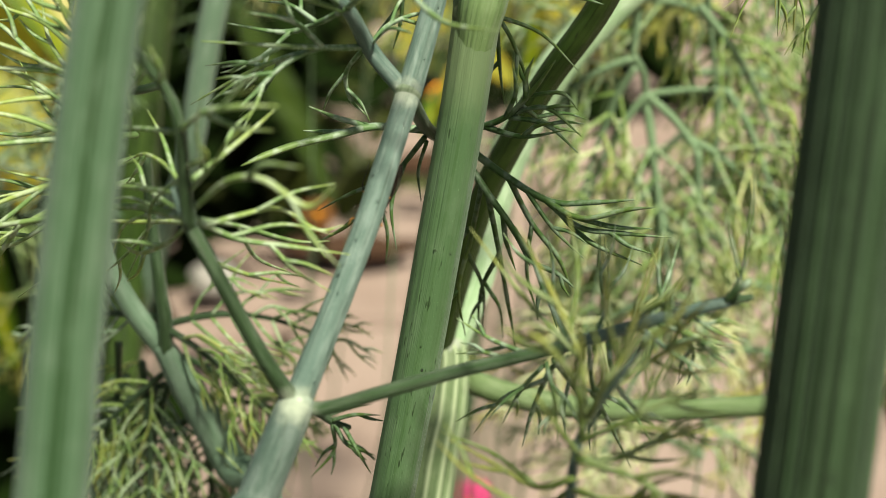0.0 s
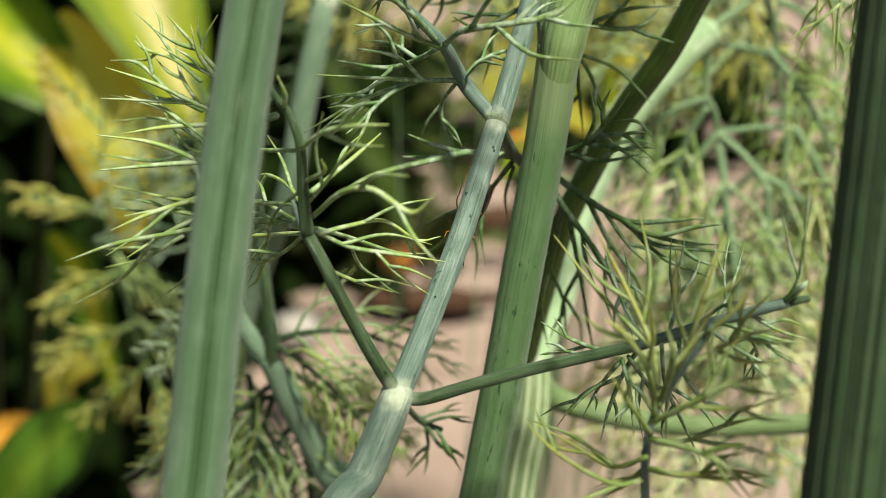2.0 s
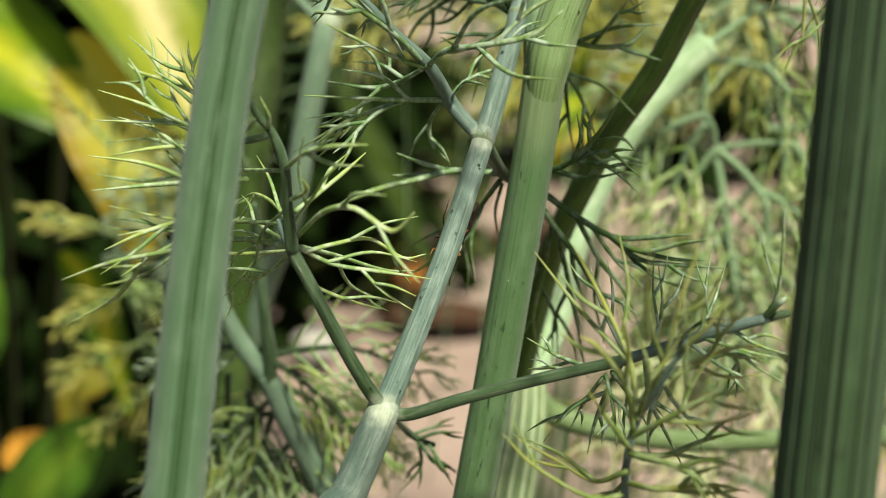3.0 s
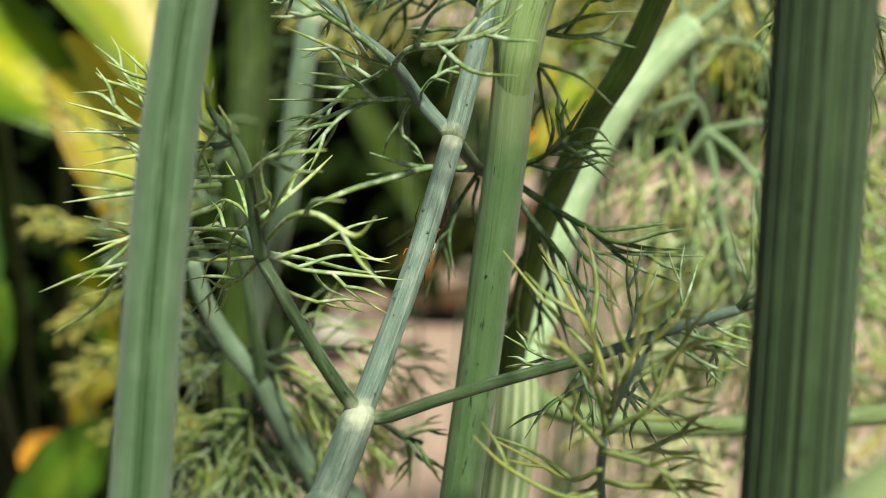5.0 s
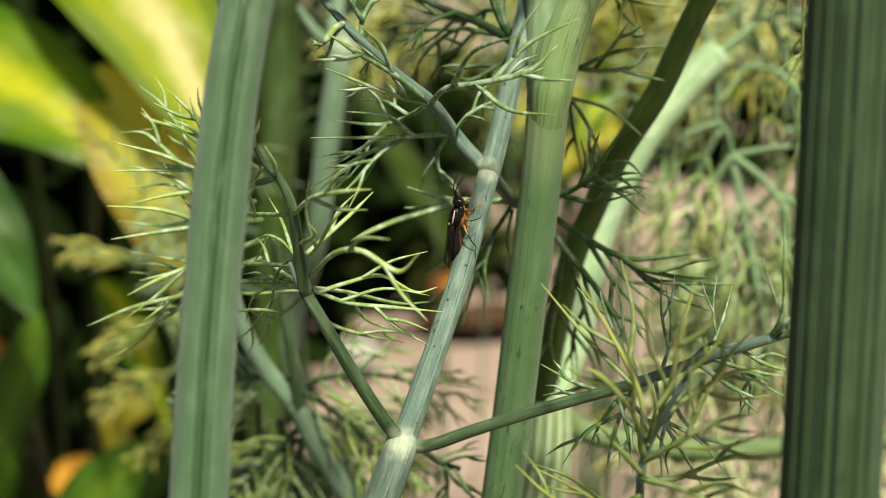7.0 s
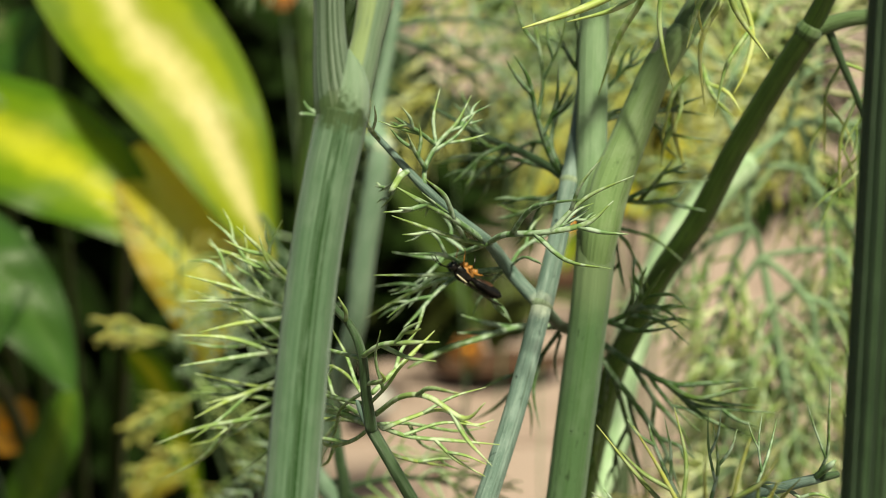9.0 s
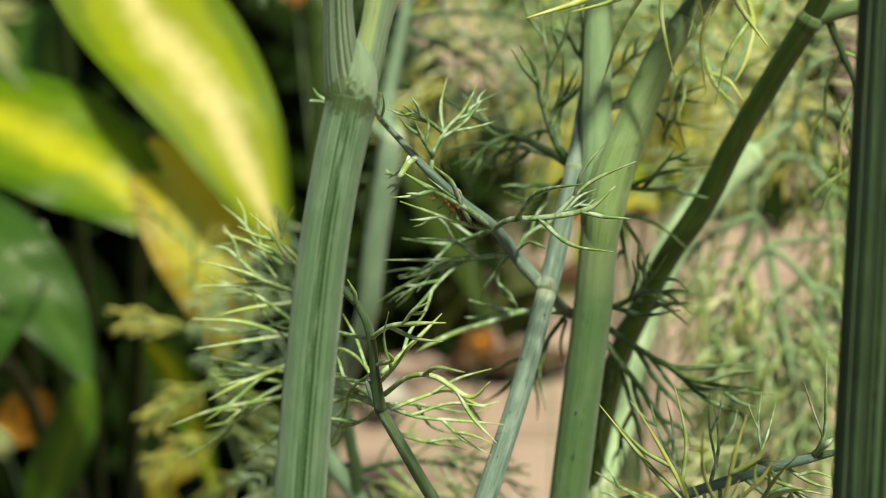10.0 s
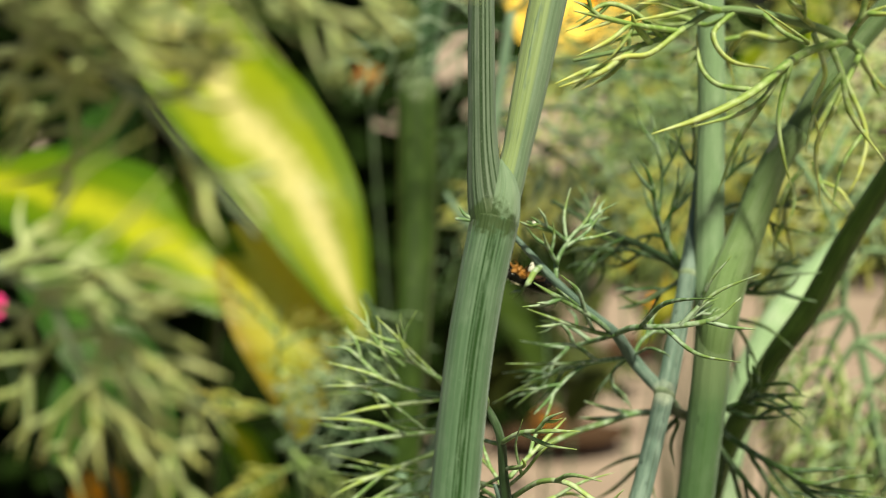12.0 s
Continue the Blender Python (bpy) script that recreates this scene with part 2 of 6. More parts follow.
THREAD = thread_material("leaf_threads_green", (0.105, 0.200, 0.080), (0.320, 0.420, 0.105), (0.540, 0.660, 0.580), 0.45, 0.12)
THREAD_DARK = thread_material("leaf_threads_dark_green", (0.049, 0.110, 0.031), (0.135, 0.198, 0.038), (0.234, 0.315, 0.252), 0.5, 0.08)
THREAD_BRIGHT = thread_material("leaf_threads_yellow_tipped", (0.190, 0.320, 0.115), (0.480, 0.560, 0.140), (0.600, 0.700, 0.570), 0.5, 0.16)
THREAD_SAGE = thread_material("leaf_threads_sage", (0.160, 0.255, 0.150), (0.300, 0.380, 0.150), (0.520, 0.620, 0.540), 0.4, 0.1)
THREAD_SOFT = thread_material("leaf_threads_soft_sage", (0.385, 0.475, 0.205), (0.610, 0.570, 0.205), (0.560, 0.625, 0.390), 0.6, 0.27)
THREAD_GOLD = thread_material("leaf_threads_golden", (0.560, 0.600, 0.170), (0.800, 0.720, 0.220), (0.700, 0.700, 0.380), 0.8, 0.45)
THREAD_YELLOW = thread_material("leaf_threads_yellowing", (0.200, 0.325, 0.085), (0.580, 0.600, 0.170), (0.540, 0.620, 0.400), 0.75, 0.15)
THREAD_OLIVE = thread_material("leaf_threads_olive", (0.150, 0.225, 0.060), (0.420, 0.420, 0.110), (0.330, 0.400, 0.250), 0.7, 0.15)
THREAD_PALE = thread_material("leaf_threads_pale_sage", (0.483, 0.552, 0.299), (0.782, 0.747, 0.299), (0.690, 0.736, 0.552), 0.8, 0.1)
BLADE_YELLOW = blade_material("yellow_green_blade", (0.330, 0.410, 0.020), (0.800, 0.740, 0.330), (0.090, 0.190, 0.012), 0.5)
BLADE_LIME = blade_material("lime_green_blade", (0.150, 0.270, 0.012), (0.560, 0.600, 0.040), (0.050, 0.140, 0.010), 0.5)
BLADE_GREEN = blade_material("mid_green_blade", (0.034, 0.096, 0.014), (0.050, 0.124, 0.020), (0.020, 0.060, 0.010), 0.3)
# Darkened copy of the green blade; the hollow's shade is in its colour.
BLADE_SHADE = blade_material("shaded_olive_blade", (0.026, 0.052, 0.006), (0.042, 0.075, 0.010), (0.016, 0.032, 0.004), 0.2)
BLADE_MID = blade_material("fresh_green_blade", (0.085, 0.190, 0.020), (0.150, 0.270, 0.030), (0.040, 0.110, 0.012), 0.4)
BLADE_OLD = blade_material("yellowed_blade", (0.520, 0.480, 0.060), (0.480, 0.520, 0.100), (0.380, 0.270, 0.050), 0.55)
OLIVE_LEAF = blade_material("olive_leaf", (0.045, 0.062, 0.012), (0.070, 0.090, 0.018), (0.030, 0.030, 0.010), 0.2, 0.6)
BLADE_STRAW = blade_material("straw_green_blade", (0.330, 0.400, 0.110), (0.460, 0.480, 0.160), (0.280, 0.300, 0.080), 0.5)
# Near-black leaf colour stands in for deep shade within the shrubs.
SHRUB_SHADE = blade_material("shade_dark_shrub_leaf", (0.006, 0.013, 0.003), (0.009, 0.019, 0.004), (0.005, 0.008, 0.003), 0.02, 0.95, 0.03)
SLAB = ground_material("buff_paving_slab", (0.365, 0.282, 0.255), (0.285, 0.212, 0.188), (0.440, 0.352, 0.322), 7.0)
SOIL = ground_material("damp_dark_soil", (0.040, 0.026, 0.018), (0.018, 0.011, 0.008), (0.080, 0.055, 0.040), 14.0, 0.95, 0.01)
LAWN = ground_material("far_ground", (0.360, 0.282, 0.255), (0.260, 0.204, 0.180), (0.430, 0.350, 0.315), 2.0)
PETAL_ORANGE = plain_material("orange_petal", (0.850, 0.330, 0.020), 0.6, 0.2, 0.25, 200.0)
PETAL_DULL = plain_material("dull_orange_petal", (0.460, 0.220, 0.030), 0.7, 0.2, 0.4, 150.0)
PETAL_YELLOW = plain_material("golden_petal", (0.850, 0.560, 0.110), 0.6, 0.2, 0.2, 200.0)
PETAL_PINK = plain_material("magenta_petal", (0.700, 0.030, 0.230), 0.6, 0.2, 0.2, 200.0)
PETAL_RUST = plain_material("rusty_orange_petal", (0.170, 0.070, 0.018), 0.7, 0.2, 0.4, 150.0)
BARK = plain_material("brown_dead_leaf", (0.060, 0.032, 0.020), 0.8, 0.2, 0.5, 120.0)
PEBBLE = plain_material("pale_pebble", (0.340, 0.330, 0.320), 0.7, 0.3, 0.3, 90.0)
SHELL_BLACK = plain_material("glossy_black_shell", (0.005, 0.0045, 0.0045), 0.24, 0.4, 0.2, 3000.0)
SHELL_ORANGE = plain_material("amber_shell", (0.300, 0.130, 0.028), 0.4, 0.5, 0.25, 2500.0)
SHELL_CREAM = plain_material("cream_marking", (0.500, 0.450, 0.350), 0.5, 0.4, 0.15, 2500.0)
WING = plain_material("smoky_wing", (0.020, 0.013, 0.010), 0.55, 0.25, 0.4, 1500.0)
WING.node_tree.nodes["Principled BSDF"].inputs["Alpha"].default_value = 0.80
DROP, _n, _l, _b = nodes_of("water_drop", 0.02, 0.5)
_b.inputs["Transmission Weight"].default_value = 1.0
_b.inputs["IOR"].default_value = 1.33


# ---- mesh building ----
class Shape:
    def __init__(self):
        self.v, self.f, self.uv = [], [], []

    def tube(self, pts, radii, sides=8, steps=6, ribs=0, rib=0.0, thread=None, flat=1.0, tip=True):
        """A smooth tube through the points. thread: a chance number, for leaf threads (UV is chance and part of the way)."""
        P = np.array(pts, float)
        R = np.array(radii, float)
        k = len(P)
        ext = np.vstack([2 * P[0] - P[1], P, 2 * P[-1] - P[-2]])
        n = (k - 1) * steps + 1
        s = np.linspace(0, k - 1, n)
        i = np.minimum(s.astype(int), k - 2)
        u = (s - i)[:, None]
        a, b, c, d = ext[i], ext[i + 1], ext[i + 2], ext[i + 3]
        C = 0.5 * (2 * b + (c - a) * u + (2 * a - 5 * b + 4 * c - d) * u ** 2 + (3 * b - 3 * c + d - a) * u ** 3)
        r = R[i] * (1 - u[:, 0]) + R[i + 1] * u[:, 0]
        T = np.gradient(C, axis=0)
        T /= np.maximum(np.linalg.norm(T, axis=1), 1e-12)[:, None]
        ref = np.array([0.0, 1.0, 0.0]) if abs(T[0][1]) < 0.9 else np.array([1.0, 0.0, 0.0])
        base = len(self.v)
        th = np.linspace(0, 2 * math.pi, sides, endpoint=False)
        wob = 1 + rib * np.cos(ribs * th) if ribs else np.ones(sides)
        run = np.concatenate([[0], np.cumsum(np.linalg.norm(np.diff(C, axis=0), axis=1))])
        for j in range(n):
            x = ref - T[j] * ref.dot(T[j])
            x /= np.linalg.norm(x)
            y = np.cross(T[j], x)
            ref = x
            ring = C[j] + r[j] * wob[:, None] * (np.cos(th)[:, None] * x + flat * np.sin(th)[:, None] * y)
            self.v.extend(map(tuple, ring))
        for j in range(n - 1):
            for q in range(sides):
                q2 = (q + 1) % sides
                p0 = base + j * sides
                self.f.append((p0 + q, p0 + q2, p0 + sides + q2, p0 + sides + q))
                if thread is None:
                    self.uv.append(((q / sides, run[j]), ((q + 1) / sides, run[j]), ((q + 1) / sides, run[j + 1]), (q / sides, run[j + 1])))
                else:
                    w0, w1 = run[j] / run[-1], run[j + 1] / run[-1]
                    self.uv.append(((thread, w0), (thread, w0), (thread, w1), (thread, w1)))
        for j, sign in ((0, -1), (n - 1, 1)):
            self.v.append(tuple(C[j] + T[j] * r[j] * 0.6 * sign))
            top = len(self.v) - 1
            for q in range(sides):
                q2 = (q + 1) % sides
                p0 = base + j * sides
                self.f.append((p0 + q, p0 + q2, top) if sign > 0 else (p0 + q2, p0 + q, top))
                w = (q / sides, run[j]) if thread is None else (thread, run[j] / run[-1])
                self.uv.append((w, w, w))
        return C

    def ball(self, centre, size, turn=None, rings=10, sides=14):
        """An egg with the given half axes."""
        base = len(self.v)
        turn = turn or Matrix.Identity(3)
        c = Vector(centre)
        for j in range(rings + 1):
            lat = math.pi * j / rings
            for q in range(sides):
                lon = 2 * math.pi * q / sides
                self.v.append(tuple(c + turn @ Vector((size[0] * math.cos(lat), size[1] * math.sin(lat) * math.cos(lon), size[2] * math.sin(lat) * math.sin(lon)))))
        for j in range(rings):
            for q in range(sides):
                q2 = (q + 1) % sides
                a = base + j * sides
                self.f.append((a + q, a + sides + q, a + sides + q2, a + q2))
                self.uv.append(((q / sides, j / rings),) * 4)

    def sheet(self, grid):
        """A sheet from rows of points; UV runs across and along."""
        base, rows, cols = len(self.v), len(grid), len(grid[0])
        for row in grid:
            self.v.extend(tuple(p) for p in row)
        for j in range(rows - 1):
            for q in range(cols - 1):
                a = base + j * cols + q
                self.f.append((a, a + 1, a + cols + 1, a + cols))
                self.uv.append(((q / (cols - 1), j / (rows - 1)), ((q + 1) / (cols - 1), j / (rows - 1)),
                                ((q + 1) / (cols - 1), (j + 1) / (rows - 1)), (q / (cols - 1), (j + 1) / (rows - 1))))

    def mesh(self, name, material):
        me = bpy.data.meshes.new(name)
        me.from_pydata(self.v, [], self.f)
        lay = me.uv_layers.new(name="UVMap")
        lay.data.foreach_set("uv", [x for face in self.uv for w in face for x in w])
        me.polygons.foreach_set("use_smooth", [True] * len(me.polygons))
        me.materials.append(material)
        me.update()
        return me


def part(name, shape, material, parent, label=""):
    ob = new(name, shape.mesh(name, material))
    ob.parent = parent
    return tagged(ob, label)


def thing(name, label, category, group="", kind=""):
    return tagged(new(name), label, category, group, kind)


def mm(pts):
    return [(x / 1000, y / 1000, z / 1000) for x, y, z in pts]


def rod(name, spec, material, parent, label="", sides=24, ribs=0, rib=0.0, ground=None, steps=8):
    """A stem as a part. ground: where it meets the soil."""
    pts, radii = mm(spec[0]), [r / 1000 for r in spec[1]]
    if ground:
        a = Vector(pts[0])
        g = Vector((ground[0], ground[1], -0.01))
        pts = [tuple(g), tuple(g.lerp(a, 0.4) + Vector((0, 0, 0.02))), tuple(g.lerp(a, 0.75) + Vector((0, 0, 0.012)))] + pts
        radii = [radii[0] * 1.5, radii[0] * 1.25, radii[0] * 1.08] + radii
    s = Shape()
    s.tube(pts, radii, sides, steps, ribs, rib)
    return part(name, s, material, parent, label)


def joint_ring(at, toward, r, h, material, parent, swell=1.12, label=""):
    """A swollen ring round a stem; at and toward in millimetres."""
    a, d = Vector(at) / 1000, (Vector(toward) - Vector(at)).normalized()
    s = Shape()
    pts = [tuple(a + d * h * k / 1000) for k in (-1.6, -0.8, 0, 0.8, 1.6)]
    s.tube(pts, [r * k / 1000 for k in (0.96, 0.5 + 0.5 * swell, swell, 0.5 + 0.5 * swell, 0.96)], 28, 4)
    return part("joint", s, material, parent, label)




def thread_run(shape, pts, r, forks, rnd, sides=6, level=0):
    """One leaf thread along the points, with side threads that leave it and bend along with it."""
    P = [Vector(p) for p in pts]
    k = len(P)
    r *= 1.14 if level == 0 else 1.04
    radii = [r * (1.0 - 0.30 * i / (k - 1)) for i in range(k - 1)] + [r * 0.16]
    C = shape.tube(P, radii, sides, 5 if k > 2 else 4, thread=rnd.random(), flat=0.75)
    total = sum((P[i + 1] - P[i]).length for i in range(k - 1))
    side = rnd.choice((-1, 1))
    for f in range(forks):
        at = 0.30 + 0.48 * (f + rnd.random() * 0.7) / max(forks, 1)
        i = min(int(at * (len(C) - 1)), len(C) - 2)
        p, d = Vector(C[i]), Vector(C[i + 1] - C[i]).normalized()
        across = d.cross(Vector((rnd.uniform(-0.5, 0.5), 1.0, rnd.uniform(-0.5, 0.5)))).normalized() * side
        side = -side
        out = (d + across * rnd.uniform(0.45, 0.85) + Vector((0, rnd.uniform(-0.35, 0.35), rnd.uniform(-0.1, 0.1)))).normalized()
        length = total * (1 - at) * rnd.uniform(0.75, 1.2)
        q = p + out * length * 0.5
        e = q + (out * 0.6 + d * 0.6 + Vector((0, 0, rnd.uniform(-0.25, 0.15)))).normalized() * length * 0.55
        thread_run(shape, [p, q, e], r * 0.82, 1 if level == 0 and rnd.random() < 0.22 else 0, rnd, sides, level + 1)


def frond(parent, pts, radii, stalk=None, label=""):
    """The stalk of a feathery leaf; its leaflets hang on it as parts of their own."""
    s = Shape()
    s.tube(mm(pts), [r / 1000 for r in radii], 10, 6)
    return part("frond", s, stalk or LEAFSTALK, parent, label)


def leaflet(fr, pts, r, forks, material=None):
    s = Shape()
    rnd = random.Random(int(abs(pts[0][0] * 31 + pts[-1][2] * 17 + pts[-1][0] * 7) * 10))
    thread_run(s, mm(pts), r / 1000, forks, rnd)
    return part("leaflet", s, material or fr_material[0], fr)


fr_material = [THREAD]


def wild_frond(parent, start, way, length, material, seed, pairs=5, droop=0.5, r=0.45, stalk=None, spread=0.8, fan=2):
    """A feathery leaf grown by rule: start and length in millimetres."""
    rnd = random.Random(seed)
    p, d = Vector(start), Vector(way).normalized()
    pts = [p.copy()]
    for i in range(5):
        d = (d + Vector((rnd.uniform(-0.12, 0.12), rnd.uniform(-0.12, 0.12), -droop * 0.22 + rnd.uniform(-0.08, 0.08)))).normalized()
        p = p + d * length / 5
        pts.append(p.copy())
    fr = frond(parent, [tuple(q) for q in pts], [r * 1.9 * (1 - 0.13 * i) for i in range(6)], stalk)
    for k in range(pairs):
        at = 0.18 + 0.8 * k / max(pairs - 1, 1)
        i = min(int(at * 5), 4)
        q = pts[i].lerp(pts[i + 1], at * 5 - i)
        t = (pts[i + 1] - pts[i]).normalized()
        for sgn in (-1, 1):
            across = t.cross(Vector((rnd.uniform(-0.6, 0.6), 1, rnd.uniform(-0.6, 0.6)))).normalized() * sgn
            out = (t * 0.75 + across * spread + Vector((0, rnd.uniform(-0.5, 0.5), 0))).normalized()
            size = length * (0.52 - 0.28 * at) * rnd.uniform(0.8, 1.2)
            a = q + out * size * 0.45
            b = a + (out * 0.7 + t * 0.5 + Vector((0, 0, -droop * rnd.uniform(0.2, 0.9)))).normalized() * size * 0.4
            c = b + (out * 0.5 + t * 0.6 + Vector((0, 0, -droop * rnd.uniform(0.5, 1.4)))).normalized() * size * 0.35
            s = Shape()
            thread_run(s, mm([q, a, b, c]), r / 1000, fan, rnd, 5)
            part("leaflet", s, material, fr)
    return fr


def blade(parent, pts, half, material, seed=0, name="leaf", fold=0.35, curl=0.25):
    """A broad pointed leaf along its midrib; millimetres."""
    rnd = random.Random(seed)
    M = [Vector(p) for p in mm(pts)]
    rows, cols = 26, 11
    line = []
    ext = [M[0] * 2 - M[1]] + M + [M[-1] * 2 - M[-2]]
    for j in range(rows):
        s = (len(M) - 1) * j / (rows - 1)
        i = min(int(s), len(M) - 2)
        u = s - i
        a, b, c, d = ext[i:i + 4]
        line.append(0.5 * (2 * b + (c - a) * u + (2 * a - 5 * b + 4 * c - d) * u ** 2 + (3 * b - 3 * c + d - a) * u ** 3))
    grid = []
    for j in range(rows):
        t = (line[min(j + 1, rows - 1)] - line[max(j - 1, 0)]).normalized()
        face = Vector((0.15 + rnd.uniform(-0.02, 0.02), -0.75, 0.65))
        across = t.cross(face).normalized()
        face = across.cross(t).normalized()
        w = half / 1000 * max(math.sin(math.pi * min(1, (j + 0.6) / rows) ** 0.8) ** 0.75, 0.02)
        row = []
        for q in range(cols):
            e = 2 * q / (cols - 1) - 1
            lift = fold * abs(e) * w - curl * e * e * w + 0.05 * w * math.sin(j * 0.9 + 3 * e)
            row.append(line[j] + across * e * w + face * lift)
        grid.append(row)
    s = Shape()
    s.sheet(grid)
    return part(name, s, material, parent)


# ---- ground ----
def slab_paving():
    base = Shape()
    base.sheet([[(-60, -60, -0.03), (60, -60, -0.03)], [(-60, 60, -0.03), (60, 60, -0.03)]])
    g = new("ground", base.mesh("ground", LAWN))
    tagged(g, "bare buff ground reaching away beyond the paving", "ground", kind="structure")
    bed = Shape()
    rows = []
    for j in range(74):
        y = -0.6 + j * 0.035
        right = 0.30 - 0.30 * max(0.0, y - 0.25) + 0.03 * math.sin(y * 9)
        row = []
        for i in range(60):
            x = -2.2 + (right + 2.2) * i / 59
            row.append((x, y, -0.028 * min(1.0, max(0.0, (x + 0.36) * 12)) * min(1.0, max(0.0, (y - 0.55) * 12)) + 0.018 * noise.noise(Vector((x * 9, y * 9, 0))) + 0.010 * noise.noise(Vector((x * 40, y * 40, 2)))))
        rows.append(row)
    bed.sheet(rows)
    tagged(new("flower_bed", bed.mesh("flower_bed", SOIL)), "dark damp crumbly soil of the flower bed", "soil", kind="structure")
    pav = tagged(new("pavement"), "buff stone paving slabs beside the flower bed", "paving", kind="structure")
    rnd = random.Random(3)
    shapes = []
    for k in range(4):
        s = Shape()
        w, d, h, c = 0.291, 0.291, 0.05, 0.006
        loops = [(w - c, d - c, 0.0), (w - c, d - c, 0.0), (w, d, -c), (w, d, -h)]
        for a, b, z in loops:
            for x, y in ((-a, -b), (a, -b), (a, b), (-a, b)):
                s.v.append((x + rnd.uniform(-0.003, 0.003), y + rnd.uniform(-0.003, 0.003), z))
        s.f.append((4, 5, 6, 7))
        s.uv.append(((0, 0),) * 4)
        for j in (1, 2):
            for q in range(4):
                q2 = (q + 1) % 4
                s.f.append((4 * j + q, 4 * j + 4 + q, 4 * j + 4 + q2, 4 * j + q2))
                s.uv.append(((0, 0),) * 4)
        me = s.mesh("slab", SLAB)
        me.polygons.foreach_set("use_smooth", [False] * len(me.polygons))
        shapes.append(me)
    for i in range(-4, 9):
        for j in range(0, 10):
            x, y = i * 0.6 + 0.12 + 0.3 * (j % 2), 0.95 + j * 0.6
            if x < -0.5 and y < 1.9:
                continue
            ob = new("slab", shapes[(i * 3 + j) % 4])
            ob.parent = pav
            ob.matrix_basis = pose(x, y, 0.004 + rnd.uniform(-0.004, 0.004), rnd.uniform(-0.4, 0.4), rnd.uniform(-0.4, 0.4), rnd.uniform(-0.5, 0.5))


slab_paving()


# ---- fennel ----
STEM_L = ([(-33.0, 96.9, 406.1), (-31.0, 110.9, 442.9), (-30.3, 116.5, 457.8), (-29.3, 122.2, 472.8), (-27.7, 128.5, 489.4), (-25.9, 132.7, 500.5), (-24.3, 135.6, 508.0), (-23.9, 136.3, 509.8)], [3.46, 3.48, 3.44, 3.40, 3.32, 3.32, 3.47, 3.55])
STEM_L_UP = ([(-24.2, 135.8, 508.2), (-24.5, 136.5, 510.8), (-25.2, 137.6, 514.5), (-25.7, 140.0, 522.4), (-25.8, 145.5, 540.8), (-25.7, 151.7, 561.3)], [3.30, 3.22, 2.68, 2.06, 1.92, 1.85])
STEM_L_SIDE = ([(-23.9, 136.2, 509.8), (-22.5, 137.3, 513.2), (-20.9, 139.0, 519.1), (-19.0, 141.6, 527.7), (-16.2, 145.4, 540.3), (-12.7, 150.2, 556.2)], [2.77, 2.28, 2.04, 2.46, 2.72, 2.74])
STEM_M = ([(-11.1, 164.8, 346.9), (-1.6, 176.1, 409.7), (1.5, 179.7, 429.3), (4.3, 183.2, 448.7), (6.8, 186.3, 466.0), (8.5, 188.9, 480.6)], [3.66, 3.44, 3.45, 3.46, 3.43, 3.49])
STEM_M_UP = ([(8.2, 188.8, 481.3), (7.7, 190.0, 487.7), (7.8, 191.6, 495.5), (8.2, 194.5, 510.1), (8.7, 196.5, 519.8), (8.8, 201.0, 542.5), (9.6, 205.5, 564.9)], [3.45, 3.04, 2.73, 2.62, 2.52, 2.42, 2.42])
STEM_S = ([(9.2, 188.0, 482.4), (11.0, 191.0, 489.4), (13.8, 193.7, 496.0), (16.9, 196.7, 503.1), (20.2, 199.5, 509.7), (24.0, 201.4, 514.3), (30.7, 205.6, 524.3), (37.1, 208.7, 531.7), (48.9, 213.7, 543.6)], [3.53, 3.55, 3.25, 2.96, 2.66, 2.55, 2.35, 2.25, 2.25])
STEM_T_LOW = ([(-22.8, 134.0, 411.0), (-16.9, 144.7, 425.9), (-14.5, 149.0, 431.9), (-13.1, 151.6, 435.5)], [3.23, 3.08, 2.86, 2.54])
STEM_T = ([(-13.1, 151.6, 435.5), (-11.9, 153.6, 438.3), (-8.5, 159.9, 447.0), (-5.3, 166.2, 455.8), (-2.9, 172.0, 463.8), (-0.8, 177.2, 471.0), (-0.6, 177.7, 471.5), (1.8, 184.6, 480.8), (3.8, 191.4, 489.7), (5.2, 196.7, 496.8), (7.0, 204.4, 507.2)], [1.95, 1.88, 1.78, 1.77, 1.75, 1.73, 1.82, 1.70, 1.68, 1.55, 1.48])
STEM_DD = ([(3.5, 231.0, 410.4), (6.0, 227.6, 422.5), (10.6, 221.9, 442.3), (15.9, 218.1, 455.7), (20.8, 215.0, 466.6), (27.9, 211.6, 478.5), (33.8, 207.9, 491.7), (40.8, 204.1, 505.0), (45.7, 201.6, 513.6)], [2.93, 2.62, 2.50, 2.37, 2.25, 2.32, 2.20, 2.07, 2.12])
STEM_D_UP = ([(45.7, 201.6, 513.6), (48.0, 200.1, 518.9), (52.2, 197.4, 528.3)], [1.92, 1.69, 1.55])
STEM_D_SIDE = ([(45.7, 201.5, 513.6), (51.4, 201.5, 515.3), (57.1, 201.5, 516.0), (69.3, 201.5, 517.9)], [1.52, 1.41, 1.30, 1.19])
STEM_P_LOW = ([(-4.7, 190.0, 324.9), (2.3, 219.9, 384.8), (4.5, 226.2, 397.5), (5.1, 231.1, 407.1), (4.2, 232.7, 410.4)], [4.84, 4.94, 4.74, 4.41, 3.69])
